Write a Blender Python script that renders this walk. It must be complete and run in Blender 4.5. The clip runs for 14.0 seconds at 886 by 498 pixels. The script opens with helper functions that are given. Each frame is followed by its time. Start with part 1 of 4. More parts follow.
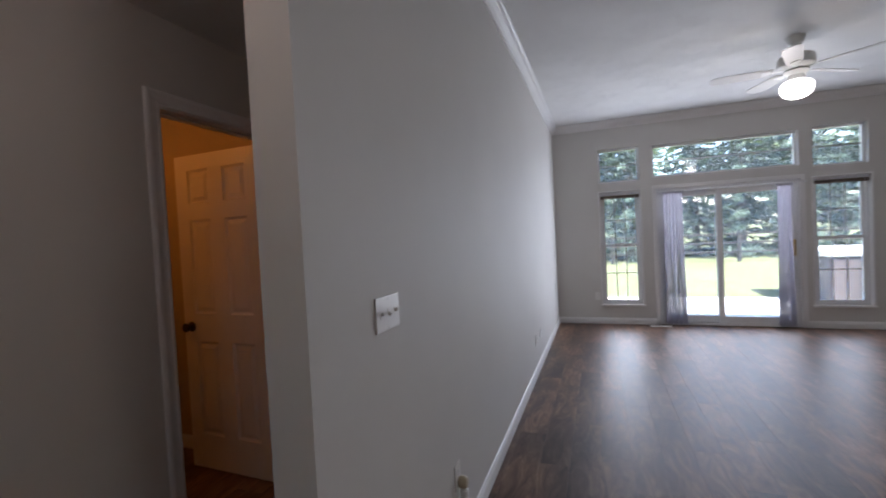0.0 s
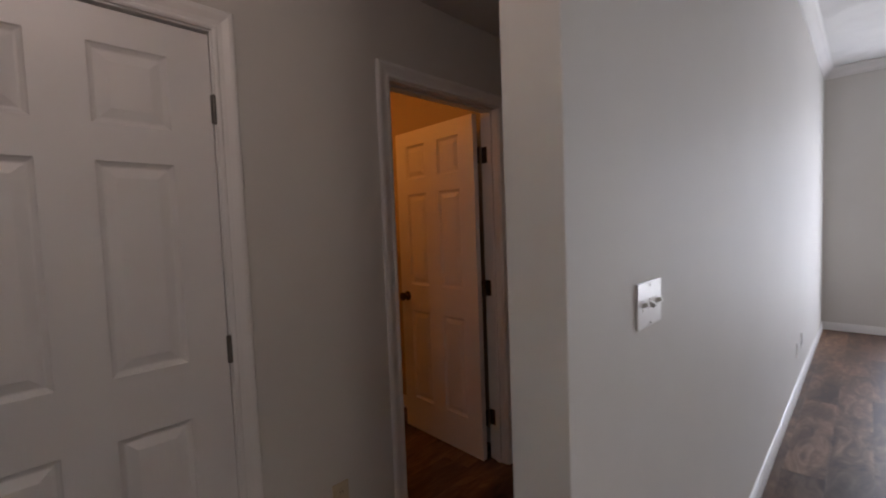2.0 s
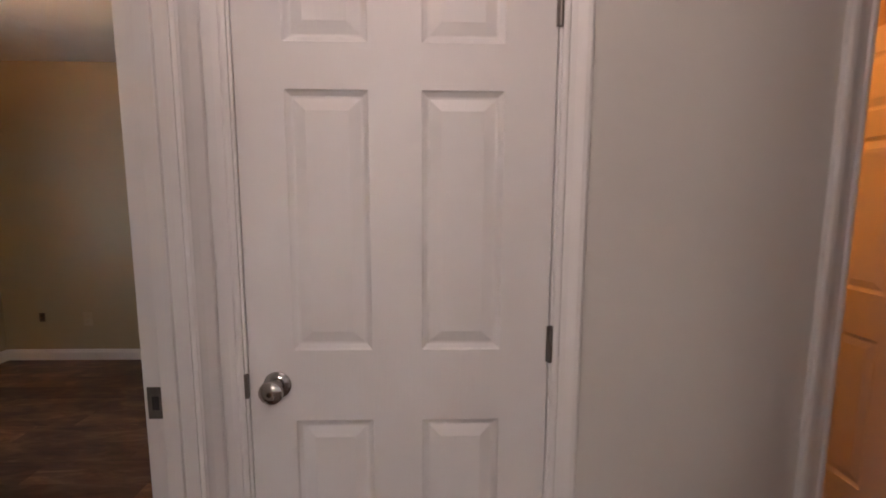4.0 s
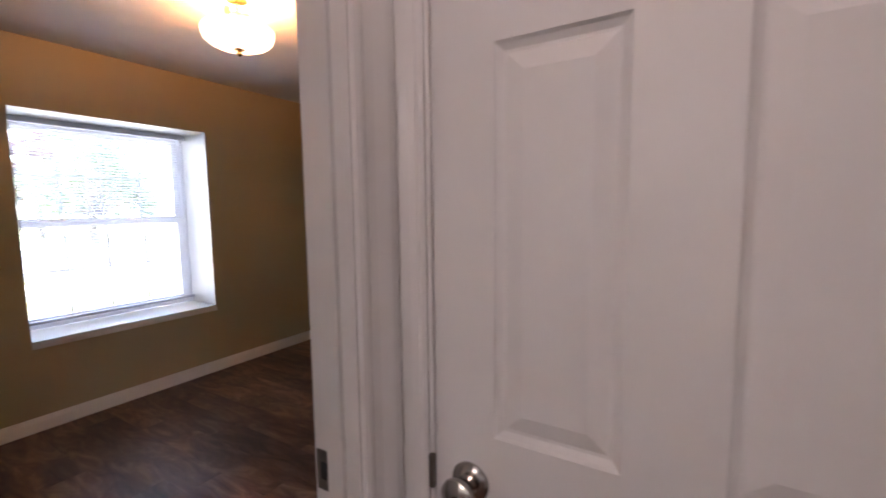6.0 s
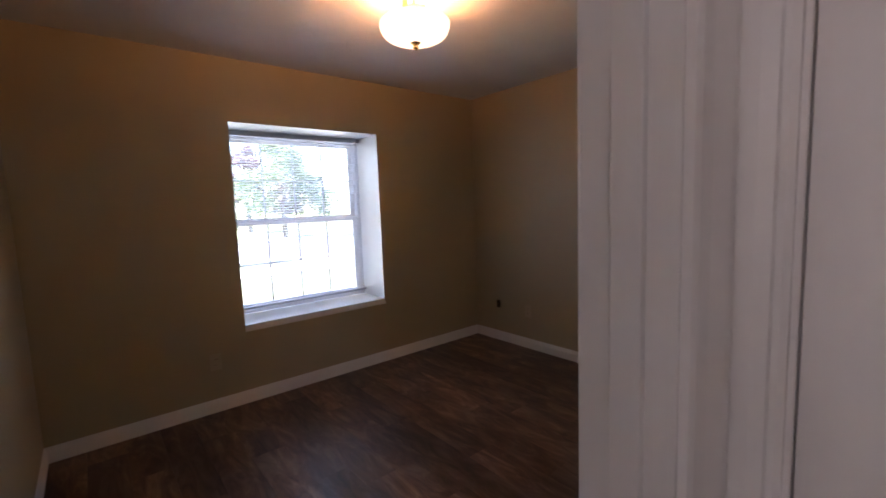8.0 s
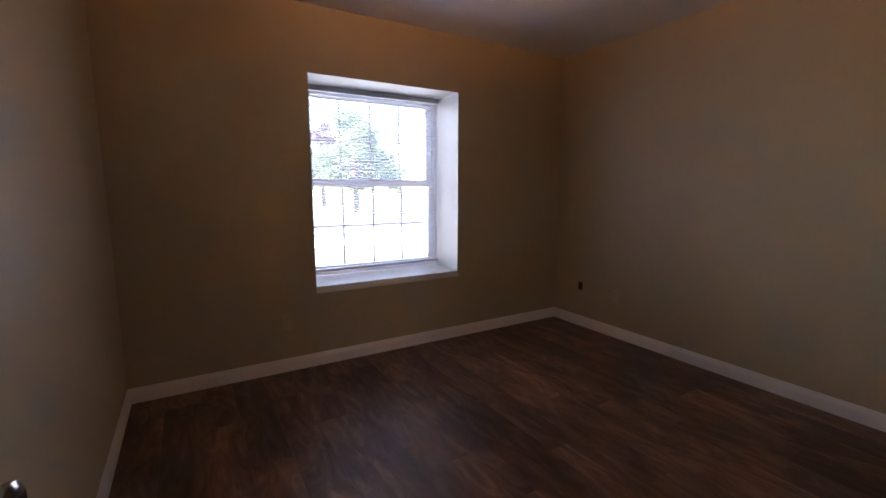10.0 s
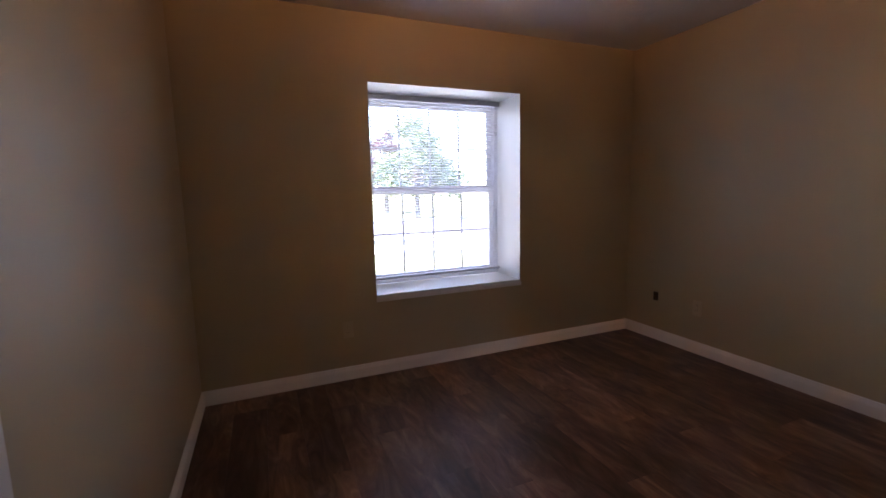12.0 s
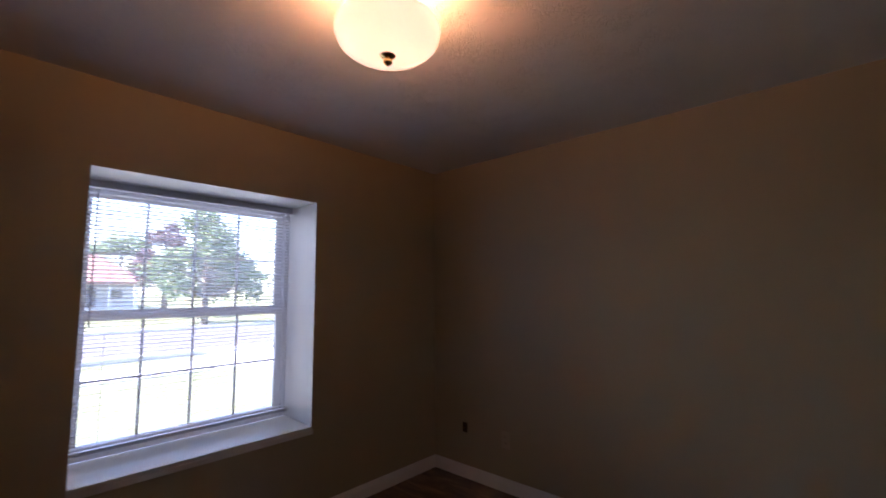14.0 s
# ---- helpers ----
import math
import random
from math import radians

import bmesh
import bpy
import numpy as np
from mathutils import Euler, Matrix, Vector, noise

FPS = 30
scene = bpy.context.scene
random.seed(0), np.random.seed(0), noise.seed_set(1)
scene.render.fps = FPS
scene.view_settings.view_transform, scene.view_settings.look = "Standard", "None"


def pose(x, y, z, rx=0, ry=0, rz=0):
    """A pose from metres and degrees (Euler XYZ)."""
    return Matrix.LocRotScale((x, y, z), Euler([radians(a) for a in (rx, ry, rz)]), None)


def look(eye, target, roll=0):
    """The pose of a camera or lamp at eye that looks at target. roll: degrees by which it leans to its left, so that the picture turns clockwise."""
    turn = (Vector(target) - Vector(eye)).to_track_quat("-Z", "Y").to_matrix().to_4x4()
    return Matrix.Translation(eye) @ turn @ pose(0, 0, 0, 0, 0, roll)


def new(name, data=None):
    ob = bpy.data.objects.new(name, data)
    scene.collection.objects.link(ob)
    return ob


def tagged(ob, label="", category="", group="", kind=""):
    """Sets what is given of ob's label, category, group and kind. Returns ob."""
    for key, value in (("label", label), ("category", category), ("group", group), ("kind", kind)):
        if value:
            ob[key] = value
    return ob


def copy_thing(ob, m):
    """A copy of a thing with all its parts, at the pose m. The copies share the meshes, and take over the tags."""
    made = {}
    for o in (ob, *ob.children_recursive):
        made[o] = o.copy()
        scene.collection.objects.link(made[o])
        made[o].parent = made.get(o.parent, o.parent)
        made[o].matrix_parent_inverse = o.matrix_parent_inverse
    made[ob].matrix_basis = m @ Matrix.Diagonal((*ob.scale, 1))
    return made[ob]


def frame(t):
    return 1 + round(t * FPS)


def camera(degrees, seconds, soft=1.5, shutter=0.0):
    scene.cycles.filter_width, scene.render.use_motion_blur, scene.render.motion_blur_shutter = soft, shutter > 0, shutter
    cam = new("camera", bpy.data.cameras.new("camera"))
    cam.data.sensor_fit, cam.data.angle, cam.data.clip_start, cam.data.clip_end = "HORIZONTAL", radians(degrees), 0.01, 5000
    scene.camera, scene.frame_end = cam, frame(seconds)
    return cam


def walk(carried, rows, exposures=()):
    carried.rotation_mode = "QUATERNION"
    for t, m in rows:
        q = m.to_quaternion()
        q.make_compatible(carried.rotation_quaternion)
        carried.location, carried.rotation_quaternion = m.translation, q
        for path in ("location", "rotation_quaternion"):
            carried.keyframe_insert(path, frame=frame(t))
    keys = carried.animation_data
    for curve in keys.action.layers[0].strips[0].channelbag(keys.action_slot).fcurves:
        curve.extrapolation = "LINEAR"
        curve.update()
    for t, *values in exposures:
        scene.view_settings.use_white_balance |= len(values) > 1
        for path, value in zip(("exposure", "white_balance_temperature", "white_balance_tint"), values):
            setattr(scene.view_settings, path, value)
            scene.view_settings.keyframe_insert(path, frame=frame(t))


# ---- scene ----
# ---- camera and walk ----
cam = camera(92.0, 14.0, soft=1.7, shutter=0.35)
PATH = [
    (0, (0.111, 0.174, 1.435), (-0.579, 2.05, 1.378), -2.9),
    (0.5, (0.092, 0.222, 1.427), (-0.852, 1.984, 1.38), -2.8),
    (1, (0.057, 0.258, 1.42), (-1.096, 1.891, 1.375), -2.5),
    (1.5, (-0.023, 0.273, 1.412), (-1.341, 1.772, 1.288), -2.3),
    (2, (-0.157, 0.306, 1.411), (-1.565, 1.723, 1.299), -2.2),
    (2.5, (-0.287, 0.339, 1.397), (-1.921, 1.48, 1.238), -2.2),
    (3, (-0.404, 0.424, 1.383), (-2.288, 1.075, 1.222), -0.4),
    (3.2, (-0.438, 0.458, 1.378), (-2.367, 0.949, 1.187), 0.1),
    (5.5, (-1.024, 0.519, 1.395), (-2.892, -0.175, 1.224), -0.7),
    (6, (-1.047, 0.443, 1.385), (-2.743, -0.598, 1.188), -0.7),
    (6.5, (-1.036, 0.327, 1.384), (-2.636, -0.854, 1.168), -1.6),
    (7, (-1.033, 0.251, 1.383), (-2.545, -1.041, 1.167), -2.5),
    (7.5, (-1.048, 0.202, 1.386), (-2.477, -1.183, 1.185), -1.6),
    (8, (-1.111, 0.157, 1.393), (-2.375, -1.378, 1.185), -2.1),
    (10.5, (-1.181, -0.158, 1.25), (-2.107, -1.905, 0.946), 0.0),
    (11, (-1.191, -0.174, 1.255), (-1.984, -1.984, 0.947), -0.6),
    (11.5, (-1.197, -0.191, 1.26), (-1.942, -2.025, 0.975), -0.5),
    (12, (-1.222, -0.209, 1.275), (-1.985, -2.04, 1.016), -1.3),
    (12.5, (-1.279, -0.285, 1.297), (-2.112, -2.087, 1.056), -1.6),
    (13, (-1.404, -0.428, 1.382), (-2.575, -2.049, 1.404), -0.4),
    (13.5, (-1.439, -0.502, 1.417), (-2.789, -1.952, 1.684), -2.0),
    (14, (-1.576, -0.592, 1.421), (-3.051, -1.929, 1.618), -0.3),
]
EXPOSURES = [
    (0, 2.93, 5980, 18), (1.5, 3.13, 6180, 19), (2.5, 3.88, 6380, 20), (3, 4.48, 6420, 23), (5.5, 4.7, 6290, 25),
    (6.5, 4.25, 6100, 27), (8, 3.95, 6000, 27), (10.5, 3.9, 6030, 33), (12.5, 3.85, 6030, 34), (13.5, 3.35, 5930, 35), (14, 3.0, 5820, 35)]
walk(cam, [(t, look(eye, target, roll)) for t, eye, target, roll in PATH], EXPOSURES)

# ---- world, sun, light through the openings ----
SUN_ELEV, SUN_AZ = 54.0, 112.0
world = bpy.data.worlds.new("world")
scene.world = world
world.use_nodes = True
wn = world.node_tree
wn.nodes.clear()
w_out = wn.nodes.new("ShaderNodeOutputWorld")
w_bg = wn.nodes.new("ShaderNodeBackground")
w_sky = wn.nodes.new("ShaderNodeTexSky")
w_sky.sky_type = 'NISHITA'
w_sky.sun_disc = False
w_sky.sun_elevation = radians(SUN_ELEV)
w_sky.sun_rotation = radians(SUN_AZ)
w_bg.inputs["Strength"].default_value = 0.15
wn.links.new(w_sky.outputs[0], w_bg.inputs["Color"])
wn.links.new(w_bg.outputs[0], w_out.inputs["Surface"])

sun = new("sun", bpy.data.lights.new("sun", 'SUN'))
sun.data.energy = 5.0
sun.data.angle = radians(0.53)
sun.data.color = (1.0, 0.95, 0.87)
az, el = radians(SUN_AZ), radians(SUN_ELEV)
sun_dir = Vector((math.sin(az) * math.cos(el), math.cos(az) * math.cos(el), math.sin(el)))
sun.matrix_world = look(sun_dir * 60, (0, 0, 0))


def window_light(name, place, target, wide, high, watts, colour):
    """The sky's light through a window's opening."""
    ob = new(name, bpy.data.lights.new(name, 'AREA'))
    ob.data.shape = 'RECTANGLE'
    ob.data.size, ob.data.size_y = wide, high
    ob.data.energy, ob.data.color = watts, colour
    ob.matrix_world = look(place, target)
    return ob


SKY_TINT = (0.86, 0.93, 1.0)
window_light("daylight_slider", (1.75, 6.98, 1.0), (1.75, 3.0, 1.1), 1.55, 1.75, 3.6, SKY_TINT)
window_light("daylight_transom", (1.72, 6.98, 2.35), (1.72, 3.5, 1.9), 1.6, 0.4, 0.9, SKY_TINT)
window_light("daylight_left", (0.41, 6.98, 1.3), (-0.1, 2.0, 1.4), 0.45, 2.1, 3.0, SKY_TINT)
window_light("daylight_right", (3.02, 6.98, 1.3), (3.02, 2.0, 1.3), 0.45, 2.1, 1.5, SKY_TINT)
window_light("daylight_bedroom", (-2.504, -3.452, 1.3), (-2.504, 0, 1.3), 1.12, 1.36, 0.46, (0.9, 0.95, 1.0))


def bulb(name, place, watts, colour, radius=0.04):
    ob = new(name, bpy.data.lights.new(name, 'POINT'))
    ob.data.energy, ob.data.color, ob.data.shadow_soft_size = watts, colour, radius
    ob.location = place
    return ob


for side in (-1, 1):
    bulb("bulb_bedroom", (-2.452 + 0.075 * side, -1.628, 2.308), 0.72, (1.0, 0.47, 0.165), 0.03)
bulb("bulb_fan", (1.775, 4.81, 2.44), 1.1, (1.0, 0.92, 0.82), 0.09)
bulb("bulb_bath", (-2.75, 1.45, 2.25), 0.7, (1.0, 0.34, 0.05), 0.06)
bulb("bulb_hall", (-0.80, 0.42, 2.36), 0.42, (1.0, 0.80, 0.68), 0.08)
CHANDELIER = (2.68, 0.0, 2.16)     # middle of the chandelier's shades
CHANDELIER_R, CHANDELIER_ARMS = 0.32, 5
for k in range(CHANDELIER_ARMS):
    a = radians(360 / CHANDELIER_ARMS * k + 20)
    bulb("bulb_dining", (CHANDELIER[0] + CHANDELIER_R * math.cos(a), CHANDELIER[1] + CHANDELIER_R * math.sin(a), CHANDELIER[2] - 0.075), 0.31, (1.0, 0.86, 0.72), 0.028)

# ---- materials ----


def material(name):
    m = bpy.data.materials.new(name)
    m.use_nodes = True
    m.node_tree.nodes.clear()
    return m, m.node_tree.nodes, m.node_tree.links


def noise_node(n, l, scale, detail=4.0, rough=0.55, stretch=None, coords="Object"):
    tc = n.new("ShaderNodeTexCoord")
    tex = n.new("ShaderNodeTexNoise")
    tex.inputs["Scale"].default_value = scale
    tex.inputs["Detail"].default_value = detail
    tex.inputs["Roughness"].default_value = rough
    if stretch:
        mp = n.new("ShaderNodeMapping")
        mp.inputs["Scale"].default_value = stretch
        l.new(tc.outputs[coords], mp.inputs["Vector"])
        l.new(mp.outputs["Vector"], tex.inputs["Vector"])
    else:
        l.new(tc.outputs[coords], tex.inputs["Vector"])
    return tex


def ramp(n, l, source, stops):
    r = n.new("ShaderNodeValToRGB")
    while len(r.color_ramp.elements) < len(stops):
        r.color_ramp.elements.new(0.5)
    for e, (p, c) in zip(r.color_ramp.elements, stops):
        e.position, e.color = p, (*c, 1)
    l.new(source, r.inputs["Fac"])
    return r


def surface(name, c_a, c_b, rough, scale=3.0, bump=0.1, bump_scale=200.0, metallic=0.0, dist=0.002, rough_var=0.08, spec=0.5, bump_detail=3.0, random_tone=0.0, grain=None):
    """Two tones blotched at a large scale, fine relief, uneven gloss."""
    m, n, l = material(name)
    out = n.new("ShaderNodeOutputMaterial")
    b = n.new("ShaderNodeBsdfPrincipled")
    big = noise_node(n, l, scale, 5.0)
    r = ramp(n, l, big.outputs["Fac"], [(0.3, c_a), (0.7, c_b)])
    colour = r.outputs["Color"]
    if random_tone:
        info = n.new("ShaderNodeObjectInfo")
        hsv = n.new("ShaderNodeHueSaturation")
        mr = n.new("ShaderNodeMapRange")
        mr.inputs["To Min"].default_value, mr.inputs["To Max"].default_value = 1 - random_tone, 1 + random_tone
        l.new(info.outputs["Random"], mr.inputs["Value"])
        l.new(mr.outputs["Result"], hsv.inputs["Value"])
        l.new(colour, hsv.inputs["Color"])
        colour = hsv.outputs["Color"]
    l.new(colour, b.inputs["Base Color"])
    fine = noise_node(n, l, bump_scale, bump_detail, 0.55, grain)
    bp = n.new("ShaderNodeBump")
    bp.inputs["Strength"].default_value, bp.inputs["Distance"].default_value = bump, dist
    l.new(fine.outputs["Fac"], bp.inputs["Height"])
    l.new(bp.outputs["Normal"], b.inputs["Normal"])
    mr2 = n.new("ShaderNodeMapRange")
    mr2.inputs["To Min"].default_value, mr2.inputs["To Max"].default_value = max(0.03, rough - rough_var), min(1, rough + rough_var)
    l.new(big.outputs["Fac"], mr2.inputs["Value"])
    l.new(mr2.outputs["Result"], b.inputs["Roughness"])
    b.inputs["Metallic"].default_value = metallic
    b.inputs["Specular IOR Level"].default_value = spec
    l.new(b.outputs["BSDF"], out.inputs["Surface"])
    return m


M_WALL = surface("greige_wall_paint", (0.595, 0.575, 0.542), (0.635, 0.615, 0.582), 0.62, 1.2, 0.12, 420, rough_var=0.05, spec=0.35)
M_TAN = surface("tan_wall_paint", (0.385, 0.32, 0.205), (0.415, 0.345, 0.222), 0.48, 1.1, 0.14, 380, rough_var=0.05)
M_BATH = surface("cream_wall_paint", (0.42, 0.34, 0.24), (0.46, 0.38, 0.27), 0.5, 1.1, 0.1, 380)
M_TRIM = surface("white_trim_paint", (0.74, 0.725, 0.71), (0.79, 0.78, 0.765), 0.36, 2.5, 0.08, 90)
M_DOOR = surface("white_door_paint", (0.70, 0.685, 0.675), (0.75, 0.735, 0.725), 0.38, 2.0, 0.16, 150, grain=(1, 1, 0.07))
M_REVEAL = surface("white_reveal_paint", (0.76, 0.77, 0.74), (0.80, 0.81, 0.78), 0.4, 2.0, 0.06, 200)
M_VINYL = surface("white_vinyl_window", (0.78, 0.78, 0.78), (0.82, 0.82, 0.82), 0.33, 3.0, 0.02, 100)
# white plastic greyed: its shade against the bright window is in the colour
M_BACKLIT_WHITE = surface("backlit_white_plastic", (0.50, 0.50, 0.54), (0.56, 0.56, 0.60), 0.4, 4.0, 0.02, 100)
M_NICKEL = surface("satin_nickel", (0.37, 0.35, 0.33), (0.45, 0.425, 0.40), 0.19, 30.0, 0.03, 300, metallic=1.0)
M_BRONZE = surface("dark_bronze_metal", (0.06, 0.045, 0.035), (0.10, 0.075, 0.055), 0.35, 20.0, 0.05, 300, metallic=1.0)
M_HINGE = surface("aged_nickel_hinge", (0.16, 0.145, 0.13), (0.24, 0.22, 0.20), 0.36, 25.0, 0.05, 300, metallic=1.0)
M_BRASS = surface("polished_brass", (0.62, 0.42, 0.14), (0.72, 0.50, 0.2), 0.22, 25.0, 0.02, 300, metallic=1.0)
M_PLATE = surface("white_plastic_plate", (0.74, 0.73, 0.70), (0.78, 0.77, 0.74), 0.3, 6.0, 0.02, 200)
M_TANPLATE = surface("tan_painted_plate", (0.42, 0.355, 0.24), (0.46, 0.385, 0.26), 0.45, 6.0, 0.05, 200)
M_ALMOND = surface("almond_plastic_plate", (0.50, 0.42, 0.29), (0.54, 0.46, 0.32), 0.35, 6.0, 0.02, 200)
M_SLOT = surface("dark_slot", (0.02, 0.02, 0.02), (0.03, 0.03, 0.03), 0.6, 10.0, 0.02, 200)
M_SUBFLOOR = surface("dark_subfloor", (0.03, 0.022, 0.018), (0.045, 0.033, 0.026), 0.8, 3.0, 0.1, 60)
M_FAN = surface("white_fan_enamel", (0.66, 0.65, 0.62), (0.70, 0.69, 0.66), 0.3, 5.0, 0.02, 200)
M_BLADE = surface("whitewashed_fan_blade", (0.42, 0.40, 0.37), (0.50, 0.47, 0.44), 0.45, 8.0, 0.05, 120)
M_BLINDWOOD = surface("brown_blind_wood", (0.10, 0.065, 0.045), (0.15, 0.10, 0.07), 0.5, 12.0, 0.1, 120)
M_CONCRETE = surface("pale_concrete", (0.42, 0.40, 0.37), (0.52, 0.50, 0.47), 0.85, 1.5, 0.3, 60, dist=0.004)
M_ASPHALT = surface("worn_asphalt", (0.055, 0.048, 0.052), (0.075, 0.066, 0.07), 0.9, 0.6, 0.5, 80, dist=0.006)
M_ROOF = surface("red_brown_shingle", (0.17, 0.075, 0.06), (0.24, 0.11, 0.09), 0.85, 1.4, 0.5, 25, dist=0.01)
M_SIDING = surface("pale_siding", (0.50, 0.48, 0.45), (0.58, 0.56, 0.53), 0.6, 1.0, 0.15, 40)
M_GLASSDARK = surface("dark_window_glass", (0.03, 0.035, 0.04), (0.05, 0.055, 0.06), 0.08, 1.0, 0.02, 10)
M_BARK = surface("grey_brown_bark", (0.07, 0.05, 0.035), (0.13, 0.095, 0.07), 0.9, 8.0, 0.8, 30, dist=0.02)
M_FENCE = surface("dark_weathered_rail", (0.02, 0.017, 0.015), (0.035, 0.03, 0.026), 0.85, 6.0, 0.4, 50, dist=0.004)
M_TUB = surface("brown_tub_panel", (0.075, 0.055, 0.055), (0.10, 0.075, 0.072), 0.6, 3.0, 0.2, 60)
M_TUBLID = surface("pale_vinyl_cover", (0.55, 0.54, 0.52), (0.62, 0.61, 0.59), 0.5, 3.0, 0.1, 60)
M_GRASS = surface("mown_lawn", (0.105, 0.115, 0.05), (0.15, 0.155, 0.08), 0.95, 0.35, 0.9, 40, dist=0.03, spec=0.1)


def leaf_material(name, c_a, c_b):
    m, n, l = material(name)
    out = n.new("ShaderNodeOutputMaterial")
    geo = n.new("ShaderNodeNewGeometry")
    r = ramp(n, l, geo.outputs["Random Per Island"], [(0.0, c_a), (1.0, c_b)])
    d = n.new("ShaderNodeBsdfPrincipled")
    d.inputs["Roughness"].default_value = 0.55
    d.inputs["Specular IOR Level"].default_value = 0.25
    t = n.new("ShaderNodeBsdfTranslucent")
    mix = n.new("ShaderNodeMixShader")
    mix.inputs["Fac"].default_value = 0.42
    l.new(r.outputs["Color"], d.inputs["Base Color"])
    l.new(r.outputs["Color"], t.inputs["Color"])
    l.new(d.outputs["BSDF"], mix.inputs[1])
    l.new(t.outputs["BSDF"], mix.inputs[2])
    l.new(mix.outputs["Shader"], out.inputs["Surface"])
    return m


M_LEAF = leaf_material("green_leaves", (0.09, 0.14, 0.06), (0.20, 0.26, 0.12))
M_NEEDLE = leaf_material("dark_blue_green_needles", (0.07, 0.11, 0.08), (0.21, 0.265, 0.21))
M_PLUM = leaf_material("plum_leaves", (0.09, 0.05, 0.06), (0.17, 0.095, 0.105))


def plank_material(joined=False):
    """Brown-grey vinyl plank, grain along the plank's length (y of the plank)."""
    m, n, l = material("brown_grey_vinyl_plank_floor" if joined else "brown_grey_vinyl_plank")
    out = n.new("ShaderNodeOutputMaterial")
    b = n.new("ShaderNodeBsdfPrincipled")
    info = n.new("ShaderNodeObjectInfo")
    geo = n.new("ShaderNodeNewGeometry")
    pick = geo.outputs["Random Per Island"] if joined else info.outputs["Random"]
    tc = n.new("ShaderNodeTexCoord")
    add = n.new("ShaderNodeVectorMath")
    add.operation = 'ADD'
    wide = n.new("ShaderNodeVectorMath")
    wide.operation = 'SCALE'
    wide.inputs["Scale"].default_value = 37.0
    l.new(pick, wide.inputs[0])
    l.new(tc.outputs["Object"], add.inputs[0])
    l.new(wide.outputs["Vector"], add.inputs[1])
    mp = n.new("ShaderNodeMapping")
    mp.inputs["Scale"].default_value = (1.0, 0.26, 1.0)
    l.new(add.outputs["Vector"], mp.inputs["Vector"])
    streak = n.new("ShaderNodeTexNoise")
    streak.inputs["Scale"].default_value = 11.0
    streak.inputs["Detail"].default_value = 7.0
    streak.inputs["Roughness"].default_value = 0.65
    streak.inputs["Distortion"].default_value = 1.5
    l.new(mp.outputs["Vector"], streak.inputs["Vector"])
    cloud = n.new("ShaderNodeTexNoise")
    cloud.inputs["Scale"].default_value = 3.2
    cloud.inputs["Detail"].default_value = 3.0
    mp2 = n.new("ShaderNodeMapping")
    mp2.inputs["Scale"].default_value = (1.0, 0.35, 1.0)
    l.new(add.outputs["Vector"], mp2.inputs["Vector"])
    l.new(mp2.outputs["Vector"], cloud.inputs["Vector"])
    r = ramp(n, l, streak.outputs["Fac"], [(0.30, (0.044, 0.027, 0.020)), (0.5, (0.130, 0.081, 0.059)), (0.70, (0.240, 0.170, 0.128))])
    r2 = ramp(n, l, cloud.outputs["Fac"], [(0.32, (0.45, 0.42, 0.42)), (0.68, (1.35, 1.25, 1.15))])
    mul = n.new("ShaderNodeMix")
    mul.data_type, mul.blend_type = 'RGBA', 'MULTIPLY'
    mul.inputs["Factor"].default_value = 1.0
    l.new(r.outputs["Color"], mul.inputs["A"])
    l.new(r2.outputs["Color"], mul.inputs["B"])
    hsv = n.new("ShaderNodeHueSaturation")
    hsv.inputs["Saturation"].default_value = 1.04
    mr = n.new("ShaderNodeMapRange")
    mr.inputs["To Min"].default_value, mr.inputs["To Max"].default_value = 0.84, 1.26
    l.new(pick, mr.inputs["Value"])
    l.new(mr.outputs["Result"], hsv.inputs["Value"])
    l.new(mul.outputs["Result"], hsv.inputs["Color"])
    l.new(hsv.outputs["Color"], b.inputs["Base Color"])
    mr2 = n.new("ShaderNodeMapRange")
    mr2.inputs["To Min"].default_value, mr2.inputs["To Max"].default_value = 0.34, 0.52
    l.new(streak.outputs["Fac"], mr2.inputs["Value"])
    l.new(mr2.outputs["Result"], b.inputs["Roughness"])
    bp = n.new("ShaderNodeBump")
    b.inputs["Specular IOR Level"].default_value = 0.34
    bp.inputs["Strength"].default_value, bp.inputs["Distance"].default_value = 0.25, 0.001
    l.new(streak.outputs["Fac"], bp.inputs["Height"])
    l.new(bp.outputs["Normal"], b.inputs["Normal"])
    l.new(b.outputs["BSDF"], out.inputs["Surface"])
    return m


M_PLANK = plank_material()
M_PLANK_FAR = plank_material(True)


